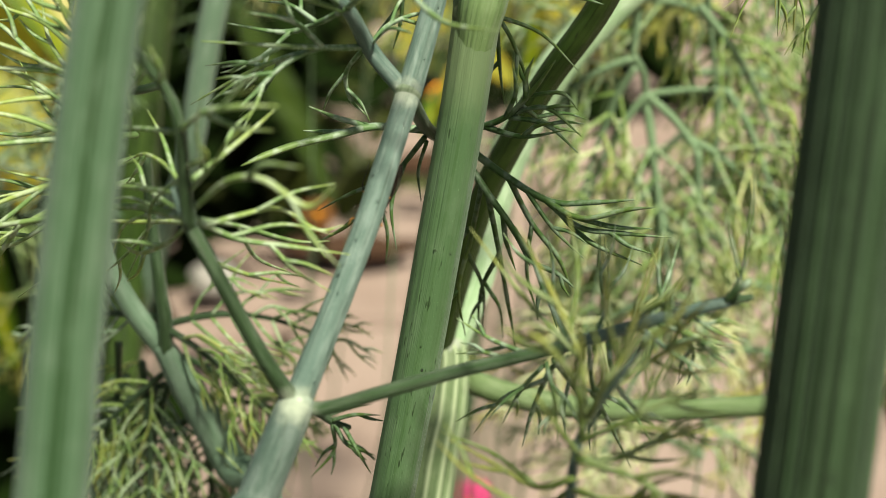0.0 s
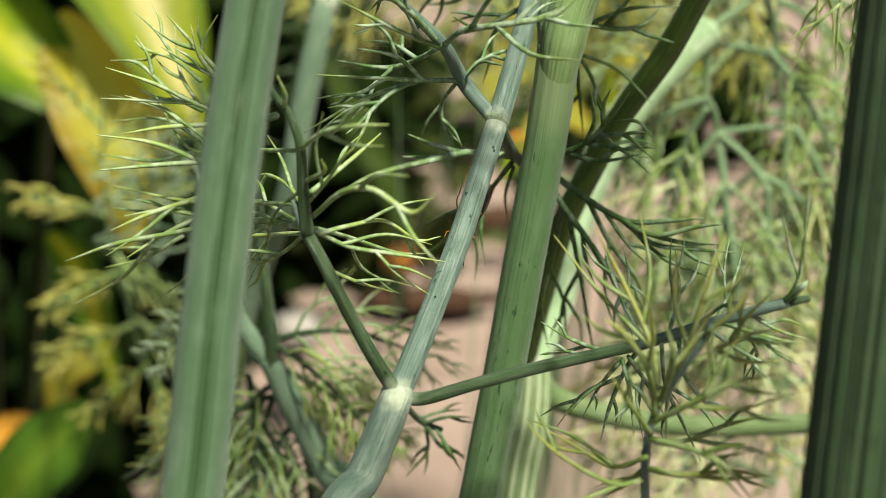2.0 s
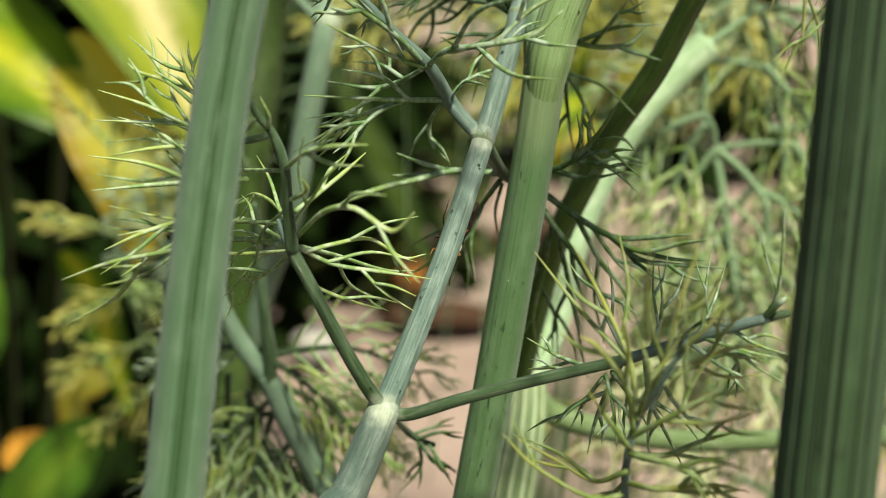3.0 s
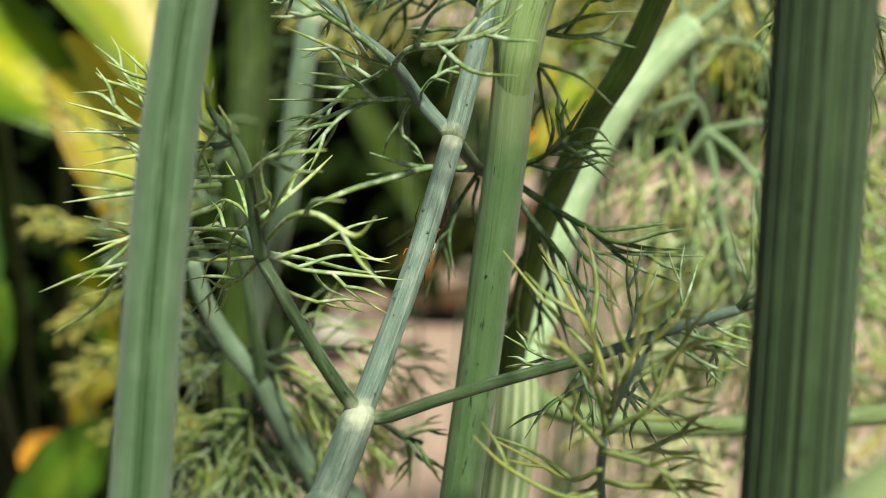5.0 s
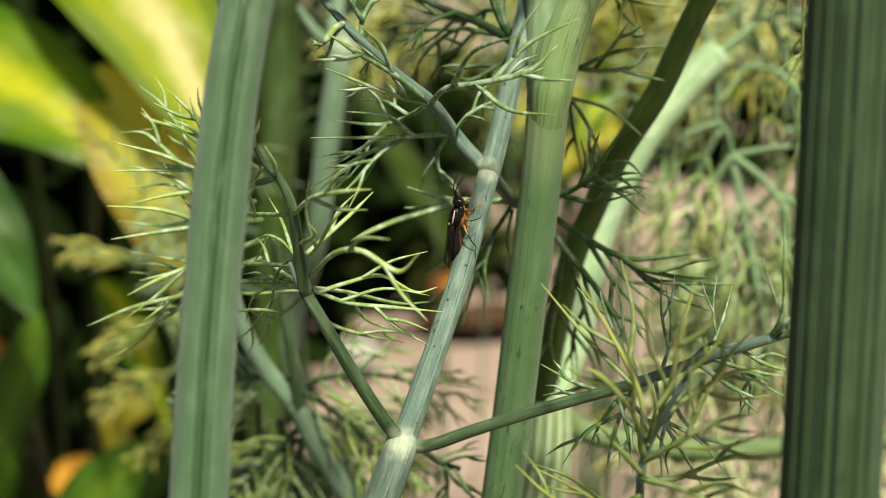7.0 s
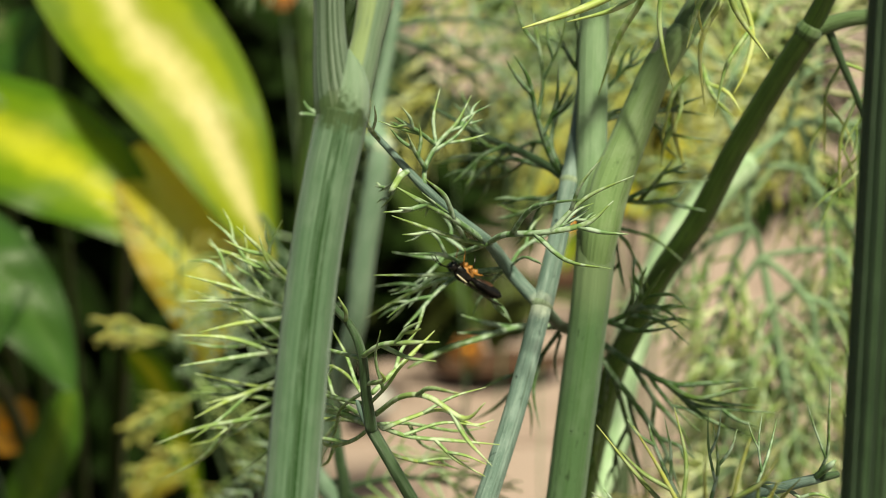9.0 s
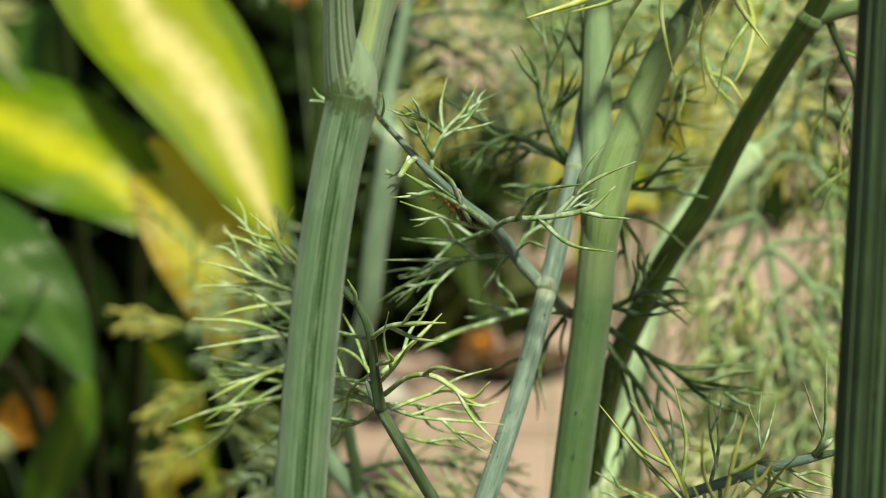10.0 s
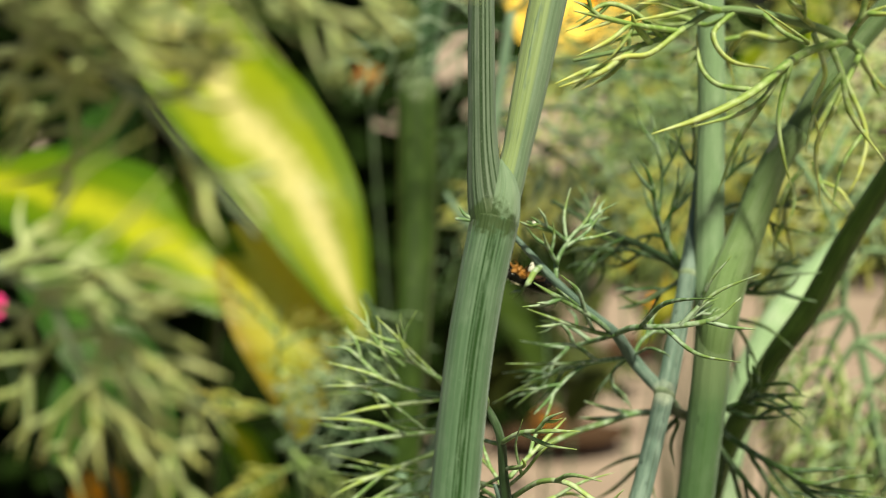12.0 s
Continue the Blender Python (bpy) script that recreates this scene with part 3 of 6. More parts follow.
STEM_P = ([(5.7, 233.7, 408.7), (8.3, 240.8, 415.1), (10.3, 246.6, 420.4), (13.4, 259.2, 431.8), (19.4, 273.2, 444.6), (27.0, 280.0, 457.4), (35.3, 286.0, 466.4), (43.9, 290.0, 474.3)], [3.21, 4.02, 4.33, 4.34, 4.20, 4.23, 4.13, 4.00])
STEM_H = ([(5.4, 232.0, 408.0), (10.7, 235.0, 401.3), (20.4, 235.0, 398.2), (33.7, 235.0, 396.3), (48.1, 235.0, 396.4), (63.4, 235.0, 397.8), (85.3, 235.0, 399.8)], [2.70, 2.62, 2.49, 2.35, 2.21, 2.19, 2.05])
STEM_B1 = ([(-86.0, 310.0, 336.3), (-85.9, 330.0, 383.1), (-83.1, 345.0, 432.7), (-82.3, 360.0, 467.8), (-82.6, 375.0, 515.6)], [5.15, 5.24, 5.42, 6.47, 6.76])
STEM_B1_UP = ([(-83.1, 375.0, 517.5), (-83.5, 375.0, 534.4), (-82.6, 375.0, 560.3), (-80.9, 375.0, 599.6)], [5.79, 4.98, 4.54, 4.46])
STEM_B1_SIDE = ([(-81.1, 375.0, 519.3), (-77.9, 375.0, 534.2), (-73.5, 375.0, 552.4), (-66.9, 375.0, 589.8)], [4.62, 4.59, 4.54, 4.45])
STEM_B2 = ([(-100.3, 340.0, 320.3), (-78.5, 330.0, 390.3), (-64.6, 315.0, 422.4), (-59.0, 311.0, 447.4), (-52.8, 311.0, 476.4), (-55.1, 320.0, 484.9), (-49.6, 325.0, 509.9), (-43.9, 330.0, 539.3)], [3.76, 3.81, 3.89, 4.07, 4.12, 3.61, 3.26, 2.91])
STEM_BEND = ([(-27.6, 215.0, 377.0), (-36.1, 223.2, 386.3), (-40.2, 223.2, 394.6), (-44.5, 223.2, 403.2), (-49.0, 223.2, 411.9)], [3.27, 3.35, 3.20, 3.06, 2.07])
STEM_BEND_L = ([(-46.9, 223.6, 408.1), (-53.1, 223.6, 416.6), (-56.3, 223.6, 422.3), (-59.1, 223.6, 428.7), (-60.7, 223.6, 436.8)], [1.95, 2.06, 1.93, 1.80, 1.55])
STEM_BEND_R = ([(-48.3, 222.6, 410.6), (-48.0, 222.6, 417.0), (-48.6, 222.6, 422.0), (-49.0, 222.6, 427.7), (-50.4, 225.0, 437.5), (-50.2, 222.6, 449.0)], [1.58, 1.45, 1.32, 1.19, 1.07, 0.93])
STEM_C1 = ([(-13.1, 151.6, 435.5), (-15.7, 150.0, 440.4), (-19.4, 150.0, 447.1), (-23.0, 150.0, 454.4), (-26.0, 151.6, 459.1)], [1.19, 1.05, 1.00, 0.95, 0.95])
STEM_C2 = ([(-25.9, 151.2, 459.2), (-26.4, 151.2, 465.1), (-26.5, 150.3, 471.9), (-28.1, 151.2, 475.9), (-30.3, 151.2, 478.7), (-31.6, 151.2, 481.2)], [0.99, 0.82, 0.72, 0.64, 0.56, 0.40])
STEM_C3 = ([(-13.1, 151.6, 435.5), (-9.6, 152.0, 434.7), (-1.9, 152.0, 437.4), (8.0, 155.0, 439.5), (21.5, 157.0, 442.6), (32.6, 155.0, 447.6), (41.3, 152.1, 451.7)], [1.10, 0.98, 0.92, 0.93, 0.84, 0.78, 0.72])

FENNEL = "fennel stalks in the bed"


def stalk(label):
    return thing("fennel_stalk", label, "fennel stalk", FENNEL)


# near striped stalk
st = stalk("thick dark green striped fennel stalk standing in soil")
STEM_R = ([(35.4, 91.0, 333.0), (39.4, 104.8, 400.0), (42.5, 115.2, 450.0), (45.5, 125.5, 500.0), (49.2, 138.0, 560.0), (52.2, 148.0, 610.0)], [5.5, 5.4, 5.3, 5.3, 5.2, 5.1])
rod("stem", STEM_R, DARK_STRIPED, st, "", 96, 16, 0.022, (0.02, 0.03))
RIB_PALE = stem_material("pale_rib", (0.042, 0.078, 0.040), (0.014, 0.032, 0.013), (0.074, 0.120, 0.070), 0.9, 0.4, count=2.0, wax=0.08)
axis = (Vector(STEM_R[0][-1]) - Vector(STEM_R[0][0])).normalized()
across = axis.cross(Vector((0, 1, 0))).normalized()
front = axis.cross(across)
rnd = random.Random(9)
for k in range(26):
    a = 2 * math.pi * (k + rnd.uniform(-0.25, 0.25)) / 26
    rod("rib", ([tuple(Vector(p) + (across * math.cos(a) + front * math.sin(a)) * q * 1.0) for p, q in zip(*STEM_R)], [rnd.uniform(0.10, 0.21) for q in STEM_R[1]]), RIB_PALE, st, "", 6)

# stalk with a sheathed fork
st = stalk("waxy grey-green fennel stalk with a sheathed fork")
rod("stem", STEM_L, GREY_GREEN, st, "", 84, 14, 0.006, (-0.02, 0.03))
rod("upper_stem", STEM_L_UP, STREAKED, st, "", 72, 12, 0.008)
STEM_L_SIDE = ([(x, y + 1.6, z) for x, y, z in STEM_L_SIDE[0]], STEM_L_SIDE[1])
rod("branch", STEM_L_SIDE, SIDE_GREY, st, "grey side branch with a yellow-green flank", 72, 12, 0.008)
s = Shape()
s.tube(mm([(-23.9, 136.1, 508.8), (-23.1, 136.3, 511.0), (-22.5, 136.9, 513.4), (-22.5, 137.8, 515.8), (-23.0, 139.0, 518.0)]), [0.0033, 0.0030, 0.0023, 0.0014, 0.0003], 30, 6)
part("sheath", s, SHEATH_SAGE, st, "swollen leaf sheath")
s = Shape()
s.tube(mm([(-26.5, 135.0, 509.9), (-28.2, 134.8, 510.2), (-29.3, 134.8, 510.3)]), [0.0004, 0.00028, 0.0002], 8, 4)
s.tube(mm([(-26.6, 135.0, 510.0), (-28.0, 134.8, 510.9), (-28.7, 134.8, 512.0)]), [0.0004, 0.00025, 0.0001], 8, 4)
part("spur", s, THREAD, st)

# middle stalk, sheathed side branch above
mid = st = stalk("smooth green fennel stalk with dark flecks and a side branch")
rod("stem", STEM_M, MID_GREEN, st, "", 84, 14, 0.010, (0.01, 0.06))
rod("upper_stem", ([(7.7, 187.8, 475.5)] + [(x, y + 1.6, z) for x, y, z in STEM_M_UP[0]], [3.2, 3.3] + STEM_M_UP[1][1:]), MID_PALE, st, "", 64, 12, 0.010)
STEM_S = ([(x, y - d, z) for (x, y, z), d in zip(STEM_S[0], (0.6, 2.2, 2.8, 2.4, 1.6, 0.8, 0, 0, 0))], STEM_S[1])
rod("branch", ([(8.0, 187.6, 475.0)] + STEM_S[0][:6], [2.7, 3.50, 3.5, 3.2, 2.95, 2.66, 2.5]), SHEATH_GREEN, st, "veined branch wrapped by its pale sheath", 64, 12, 0.008)
rod("branch", (STEM_S[0][4:], [2.2, 2.36] + STEM_S[1][6:]), BRANCH_GREEN, st, "darker ribbed branch above the sheath", 48, 9, 0.04)
joint_ring(STEM_M[0][-1], STEM_M[0][-2], 3.60, 0.7, NODE_OLIVE, st, 1.01, "yellowish ring at the joint")
s = Shape()
s.tube(mm([(8.3, 188.2, 478.5), (8.8, 188.4, 484.5), (9.8, 190.2, 490.6), (11.8, 192.6, 496.0)]), [0.0028, 0.0031, 0.0025, 0.0012], 26, 6)
part("sheath", s, SHEATH_GREEN, st, "pale bulging leaf sheath")
s = Shape()
s.tube(mm([(18.4, 197.0, 509.6), (19.6, 197.4, 512.4), (20.9, 198.8, 515.4)]), [0.0008, 0.0009, 0.0003], 14, 5)
part("sheath_lip", s, NODE_PALE, st, "dry whitish lip of the sheath")
fr_material[0] = THREAD_YELLOW
fr = frond(mid, [(34.8, 196.0, 529.1), (31.0, 193.0, 531.5), (25.9, 190.0, 533.8), (17.0, 186.0, 536.5), (9.3, 182.0, 537.5), (2.6, 178.0, 534.4), (-4.0, 176.0, 532.3), (-14.8, 174.0, 530.4)], [0.92, 0.90, 0.80, 0.69, 0.58, 0.58, 0.48, 0.29], SHEATH_GREEN)
leaflet(fr, [(32.1, 194.0, 531.0), (25.7, 188.0, 530.0), (20.8, 182.0, 528.1), (14.4, 176.0, 523.7), (6.9, 172.0, 520.5), (-2.0, 168.0, 518.2)], 0.96, 0)
leaflet(fr, [(20.4, 182.0, 527.5), (16.5, 180.0, 522.4), (11.7, 178.0, 519.9), (4.6, 176.0, 518.4)], 0.66, 0)
leaflet(fr, [(19.4, 181.0, 526.5), (16.3, 184.0, 520.7), (12.6, 186.0, 514.7), (9.2, 188.0, 505.3)], 0.78, 0)
leaflet(fr, [(29.0, 192.0, 530.3), (30.4, 188.0, 525.7), (31.3, 184.0, 519.1), (36.3, 180.0, 511.2)], 0.81, 1)
leaflet(fr, [(14.5, 177.0, 524.1), (9.1, 180.0, 525.1), (6.3, 182.0, 528.4), (5.7, 184.0, 533.7)], 0.65, 0)
leaflet(fr, [(25.9, 190.0, 533.6), (20.7, 196.0, 531.7), (15.0, 200.0, 532.9), (12.1, 204.0, 528.8), (13.2, 206.0, 523.4)], 0.68, 1)
leaflet(fr, [(9.3, 182.0, 537.5), (6.3, 178.0, 538.4), (-1.0, 174.0, 541.5), (-8.2, 172.0, 543.7)], 0.79, 2)
leaflet(fr, [(2.6, 178.0, 534.4), (-3.8, 172.0, 535.7), (-10.0, 168.0, 537.5), (-13.9, 166.0, 538.6)], 0.65, 2)
leaflet(fr, [(-4.0, 176.0, 532.3), (-7.7, 172.0, 529.9), (-10.4, 170.0, 528.3), (-16.8, 168.0, 526.4)], 0.78, 1)
leaflet(fr, [(0.7, 177.0, 533.9), (-5.0, 182.0, 534.2), (-13.1, 186.0, 531.1)], 0.58, 1)
leaflet(fr, [(17.0, 186.0, 536.5), (20.4, 182.0, 533.0), (23.6, 178.0, 531.6), (14.9, 170.0, 537.9)], 0.53, 0)
leaflet(fr, [(25.9, 190.0, 533.8), (22.6, 186.0, 536.7), (18.7, 184.0, 541.6)], 0.68, 1)
leaflet(fr, [(-2.1, 176.0, 532.8), (-4.3, 172.0, 535.8), (-4.8, 170.0, 537.6)], 0.77, 0)
leaflet(fr, [(12.2, 184.0, 537.0), (7.6, 190.0, 535.0), (2.8, 194.0, 536.7), (-3.3, 196.0, 535.9)], 0.53, 1)
leaflet(fr, [(33.7, 195.0, 529.7), (36.6, 198.0, 524.9), (39.7, 200.0, 521.6)], 0.82, 1)
leaflet(fr, [(32.1, 194.0, 531.2), (34.3, 190.0, 535.1), (37.7, 188.0, 536.8)], 0.82, 2)
leaflet(fr, [(23.6, 206.0, 503.6), (22.7, 208.0, 496.7), (25.3, 212.0, 486.9)], 0.74, 1)
leaflet(fr, [(25.6, 205.0, 506.9), (22.3, 203.0, 503.0), (20.2, 203.0, 494.3)], 0.66, 1)
leaflet(fr, [(27.5, 204.0, 508.1), (29.1, 200.0, 503.2), (32.9, 198.0, 499.2)], 0.58, 1)
leaflet(fr, [(25.9, 190.0, 532.6), (27.6, 188.0, 525.8), (25.5, 186.0, 520.2), (26.4, 184.0, 514.5)], 0.65, 0)
leaflet(fr, [(21.3, 182.0, 528.3), (19.2, 181.0, 519.8), (19.7, 180.0, 513.2), (21.3, 180.0, 506.8)], 0.58, 0)
leaflet(fr, [(34.2, 195.0, 528.2), (30.1, 191.0, 520.6), (26.2, 188.0, 513.1), (26.7, 186.0, 503.3)], 0.66, 0)
leaflet(fr, [(30.9, 192.0, 525.5), (34.7, 190.0, 515.6), (33.6, 188.0, 508.9), (31.4, 187.0, 504.6)], 0.60, 1)
leaflet(fr, [(7.4, 181.0, 537.9), (0.8, 178.0, 540.1), (-6.7, 175.0, 537.2), (-12.6, 172.0, 535.3)], 0.68, 1)
leaflet(fr, [(3.5, 178.0, 534.8), (-2.1, 174.0, 531.0), (-6.7, 172.0, 530.6), (-14.6, 170.0, 528.0)], 0.67, 1)
leaflet(fr, [(12.2, 184.0, 537.2), (8.4, 180.0, 533.6), (11.0, 178.0, 529.1), (17.3, 176.0, 527.6)], 0.59, 0)
leaflet(fr, [(-0.2, 177.0, 533.6), (-4.8, 174.0, 538.1), (-9.3, 172.0, 539.4), (-13.8, 170.0, 536.7)], 0.57, 1)

# thin blue-green stem with its fronds
thin = st = stalk("thin blue-green fennel stem with feathery fronds")
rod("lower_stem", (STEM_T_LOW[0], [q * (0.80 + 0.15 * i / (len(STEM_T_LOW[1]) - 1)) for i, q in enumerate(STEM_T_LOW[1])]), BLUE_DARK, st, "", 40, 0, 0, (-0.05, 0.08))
rod("stem", STEM_T, BLUE_GREEN, st, "", 36)
joint_ring((-0.8, 177.4, 471.2), (-7.2, 163.8, 452.5), 1.7, 0.5, NODE_SAGE, st, 1.16, "pale joint")
joint_ring((3.8, 191.4, 489.7), (1.8, 184.6, 480.8), 1.65, 0.5, NODE_SAGE, st, 1.1, "pale joint")
s = Shape()
s.ball((-0.0129, 0.1514, 0.4356), (0.0021, 0.0020, 0.0019), None, 14, 20)
part("joint", s, BLUE_GREEN, st, "whitish swollen joint where three stems meet")
rod("branch", STEM_C1, LEAFSTALK, st, "", 20)
rod("branch", STEM_C2, LEAFSTALK, st, "", 16)
rod("branch", (STEM_C3[0][:5], STEM_C3[1][:5]), LEAFSTALK, st, "", 20)
rod("branch", (STEM_C3[0][4:], [0.86, 0.82, 0.76]), BLUE_GREEN, st, "pale waxy end of the branch", 20)
fr_material[0] = THREAD
fr = frond(st, [(-0.6, 177.5, 471.0), (-4.0, 179.0, 474.2), (-6.5, 180.0, 477.1), (-9.0, 173.0, 483.4), (-14.1, 170.0, 488.8), (-18.7, 168.0, 494.0), (-23.1, 168.0, 499.2), (-26.7, 168.0, 503.4)], [1.18, 1.19, 1.19, 0.95, 0.75, 0.74, 0.55, 0.46], BLUE_GREEN)
leaflet(fr, [(-6.5, 180.0, 477.1), (-12.4, 176.0, 477.5), (-17.7, 172.0, 478.2), (-27.9, 170.0, 478.8)], 0.54, 2)
leaflet(fr, [(-12.4, 176.0, 477.5), (-18.6, 178.0, 475.4), (-25.1, 180.0, 472.1), (-32.4, 182.0, 467.6)], 0.49, 3)
leaflet(fr, [(-14.4, 176.0, 477.1), (-17.8, 172.0, 475.3), (-21.1, 170.0, 471.9), (-23.1, 168.0, 470.3)], 0.49, 2)
leaflet(fr, [(-7.4, 180.0, 476.8), (-10.3, 186.0, 472.3), (-9.9, 188.0, 468.1), (-7.4, 188.0, 465.6)], 0.44, 2)
leaflet(fr, [(-8.9, 172.0, 483.5), (-13.6, 179.0, 480.4), (-19.0, 182.0, 478.5), (-27.2, 184.0, 479.2)], 0.52, 2)
leaflet(fr, [(-9.0, 173.0, 482.9), (-13.3, 170.0, 484.7), (-18.3, 166.0, 487.6), (-22.8, 162.0, 490.5)], 0.48, 2)
leaflet(fr, [(-8.6, 172.0, 483.7), (-5.4, 165.0, 486.5), (0.7, 160.0, 487.9), (7.3, 158.0, 489.6), (11.4, 158.0, 493.0)], 0.58, 4)
leaflet(fr, [(0.7, 161.0, 487.6), (5.4, 166.0, 488.6), (7.9, 168.0, 490.0)], 0.39, 2)
leaflet(fr, [(-6.1, 180.0, 477.8), (-4.4, 184.0, 479.5), (-0.9, 188.0, 480.7), (2.6, 190.0, 480.8)], 0.44, 2)
leaflet(fr, [(-18.4, 168.0, 494.3), (-18.3, 170.0, 496.9), (-16.2, 172.0, 500.4), (-13.5, 174.0, 503.1), (-11.2, 176.0, 507.2)], 0.51, 3)
leaflet(fr, [(-16.1, 172.0, 500.6), (-12.3, 176.0, 503.5), (-8.2, 180.0, 505.3)], 0.41, 2)
leaflet(fr, [(-16.7, 172.0, 499.8), (-18.7, 168.0, 502.6), (-20.9, 166.0, 504.5), (-22.0, 164.0, 505.7)], 0.41, 3)
leaflet(fr, [(-18.2, 169.0, 496.6), (-19.5, 166.0, 500.3), (-19.9, 163.0, 503.3)], 0.46, 2)
leaflet(fr, [(-9.5, 173.0, 483.5), (-13.5, 165.0, 489.1), (-18.0, 160.0, 493.2), (-21.1, 158.0, 495.8)], 0.58, 2)
leaflet(fr, [(-20.9, 168.0, 496.5), (-21.8, 165.0, 496.0), (-22.6, 163.0, 494.7), (-23.3, 163.0, 494.1)], 0.61, 0)
leaflet(fr, [(-20.7, 168.0, 496.4), (-24.5, 172.0, 493.6), (-27.3, 175.0, 491.8)], 0.41, 2)
leaflet(fr, [(-15.5, 170.0, 489.8), (-18.4, 174.0, 489.9), (-21.0, 178.0, 487.7)], 0.37, 2)
leaflet(fr, [(-25.3, 168.0, 501.6), (-25.4, 160.0, 505.0), (-26.6, 158.0, 507.5)], 0.36, 2)
leaflet(fr, [(-6.1, 180.0, 477.5), (-3.3, 172.0, 481.0), (-1.0, 168.0, 481.4), (0.3, 165.0, 481.5)], 0.28, 0)
leaflet(fr, [(-14.1, 170.0, 489.1), (-13.0, 172.0, 486.4), (-13.9, 173.0, 484.8)], 0.72, 0)
fr_material[0] = THREAD_DARK
fr = frond(st, [(-0.6, 178.0, 470.9), (0.4, 186.0, 466.4), (1.8, 193.0, 462.5), (4.5, 196.0, 460.4), (7.7, 195.0, 459.8)], [1.08, 1.13, 1.06, 0.97, 0.85], LEAFSTALK)
leaflet(fr, [(1.8, 193.0, 462.5), (-4.0, 190.0, 463.5), (-7.2, 188.0, 463.8), (-11.3, 186.0, 463.0), (-17.2, 183.0, 462.0), (-21.5, 180.0, 460.9), (-24.5, 178.0, 459.8)], 0.74, 0, THREAD)
leaflet(fr, [(-6.4, 189.0, 463.6), (-11.4, 187.0, 465.2), (-15.6, 185.0, 467.3)], 0.55, 0, THREAD)
leaflet(fr, [(-9.0, 187.0, 463.3), (-13.6, 188.0, 462.9), (-17.0, 189.0, 462.7)], 0.50, 0, THREAD)
leaflet(fr, [(1.2, 193.0, 461.4), (-1.9, 195.0, 456.7), (-5.8, 196.0, 451.1), (-11.0, 197.0, 445.5), (-16.0, 198.0, 442.0)], 0.55, 1)
leaflet(fr, [(-4.1, 195.0, 453.5), (-6.5, 196.0, 445.9), (-9.5, 198.0, 436.4)], 0.50, 1)
leaflet(fr, [(-1.9, 195.0, 456.7), (-3.7, 192.0, 450.8), (-2.7, 190.0, 444.0)], 0.50, 1)
leaflet(fr, [(1.5, 193.0, 460.7), (0.2, 196.0, 455.1), (0.7, 198.0, 449.6)], 0.42, 0)
leaflet(fr, [(5.1, 196.0, 460.6), (9.3, 193.0, 463.1), (13.4, 190.0, 465.7), (16.9, 187.0, 470.2), (20.0, 185.0, 475.3)], 0.68, 2)
leaflet(fr, [(13.4, 190.0, 465.7), (14.6, 186.0, 470.5), (13.9, 184.0, 474.7)], 0.48, 0)
leaflet(fr, [(14.4, 190.0, 466.3), (19.3, 186.0, 468.1), (24.4, 184.0, 464.5)], 0.48, 1)
leaflet(fr, [(13.9, 190.0, 465.7), (19.3, 186.0, 465.6), (24.1, 184.0, 462.0)], 0.48, 1)
leaflet(fr, [(15.4, 189.0, 467.9), (20.1, 194.0, 463.9), (25.4, 196.0, 462.2)], 0.47, 1)
leaflet(fr, [(16.4, 188.0, 469.4), (21.3, 186.0, 470.4), (24.0, 186.0, 467.8)], 0.41, 0)
leaflet(fr, [(7.7, 195.0, 459.6), (14.4, 193.0, 455.4), (20.9, 190.0, 452.7), (27.3, 188.0, 453.4), (33.1, 186.0, 454.6)], 0.74, 1)
leaflet(fr, [(19.4, 191.0, 453.1), (25.2, 186.0, 451.4), (31.9, 184.0, 453.6), (35.6, 182.0, 454.7)], 0.61, 1)
leaflet(fr, [(20.4, 190.0, 452.7), (25.3, 187.0, 449.7), (31.2, 186.0, 449.3), (38.8, 184.0, 449.5)], 0.61, 1)
leaflet(fr, [(14.4, 193.0, 455.4), (18.6, 196.0, 447.2), (23.4, 198.0, 440.7), (26.1, 200.0, 434.1)], 0.61, 1)
leaflet(fr, [(16.9, 192.0, 454.2), (21.3, 188.0, 449.1), (26.2, 186.0, 445.0)], 0.48, 1)
leaflet(fr, [(7.6, 195.0, 457.6), (11.2, 192.0, 453.1), (15.3, 190.0, 448.1), (18.2, 188.0, 442.8)], 0.74, 1)
leaflet(fr, [(11.2, 192.0, 453.1), (13.2, 196.0, 443.7), (15.4, 200.0, 432.8), (17.5, 203.0, 421.9)], 0.61, 1)
leaflet(fr, [(10.2, 193.0, 453.8), (8.8, 197.0, 443.3), (7.2, 199.0, 434.3), (8.7, 200.0, 425.6)], 0.55, 2)
leaflet(fr, [(15.3, 190.0, 448.3), (19.7, 186.0, 442.2), (22.6, 184.0, 434.3)], 0.61, 2)
leaflet(fr, [(8.5, 197.0, 445.6), (5.7, 199.0, 440.2), (3.3, 200.0, 433.9)], 0.44, 1)
fr = frond(st, [(5.1, 196.0, 486.5), (3.6, 197.0, 488.7), (0.4, 199.0, 490.8), (-4.9, 202.0, 493.3), (-12.6, 205.0, 496.3), (-22.5, 208.0, 501.6)], [0.94, 0.94, 0.84, 0.75, 0.54, 0.44], LEAFSTALK)
leaflet(fr, [(-4.9, 202.0, 493.3), (-10.6, 206.0, 493.7), (-18.8, 212.0, 495.8)], 0.53, 2)
leaflet(fr, [(0.4, 199.0, 490.8), (-4.2, 206.0, 490.8), (-8.8, 210.0, 491.0), (-15.1, 214.0, 486.9), (-18.8, 216.0, 481.4)], 0.59, 3)
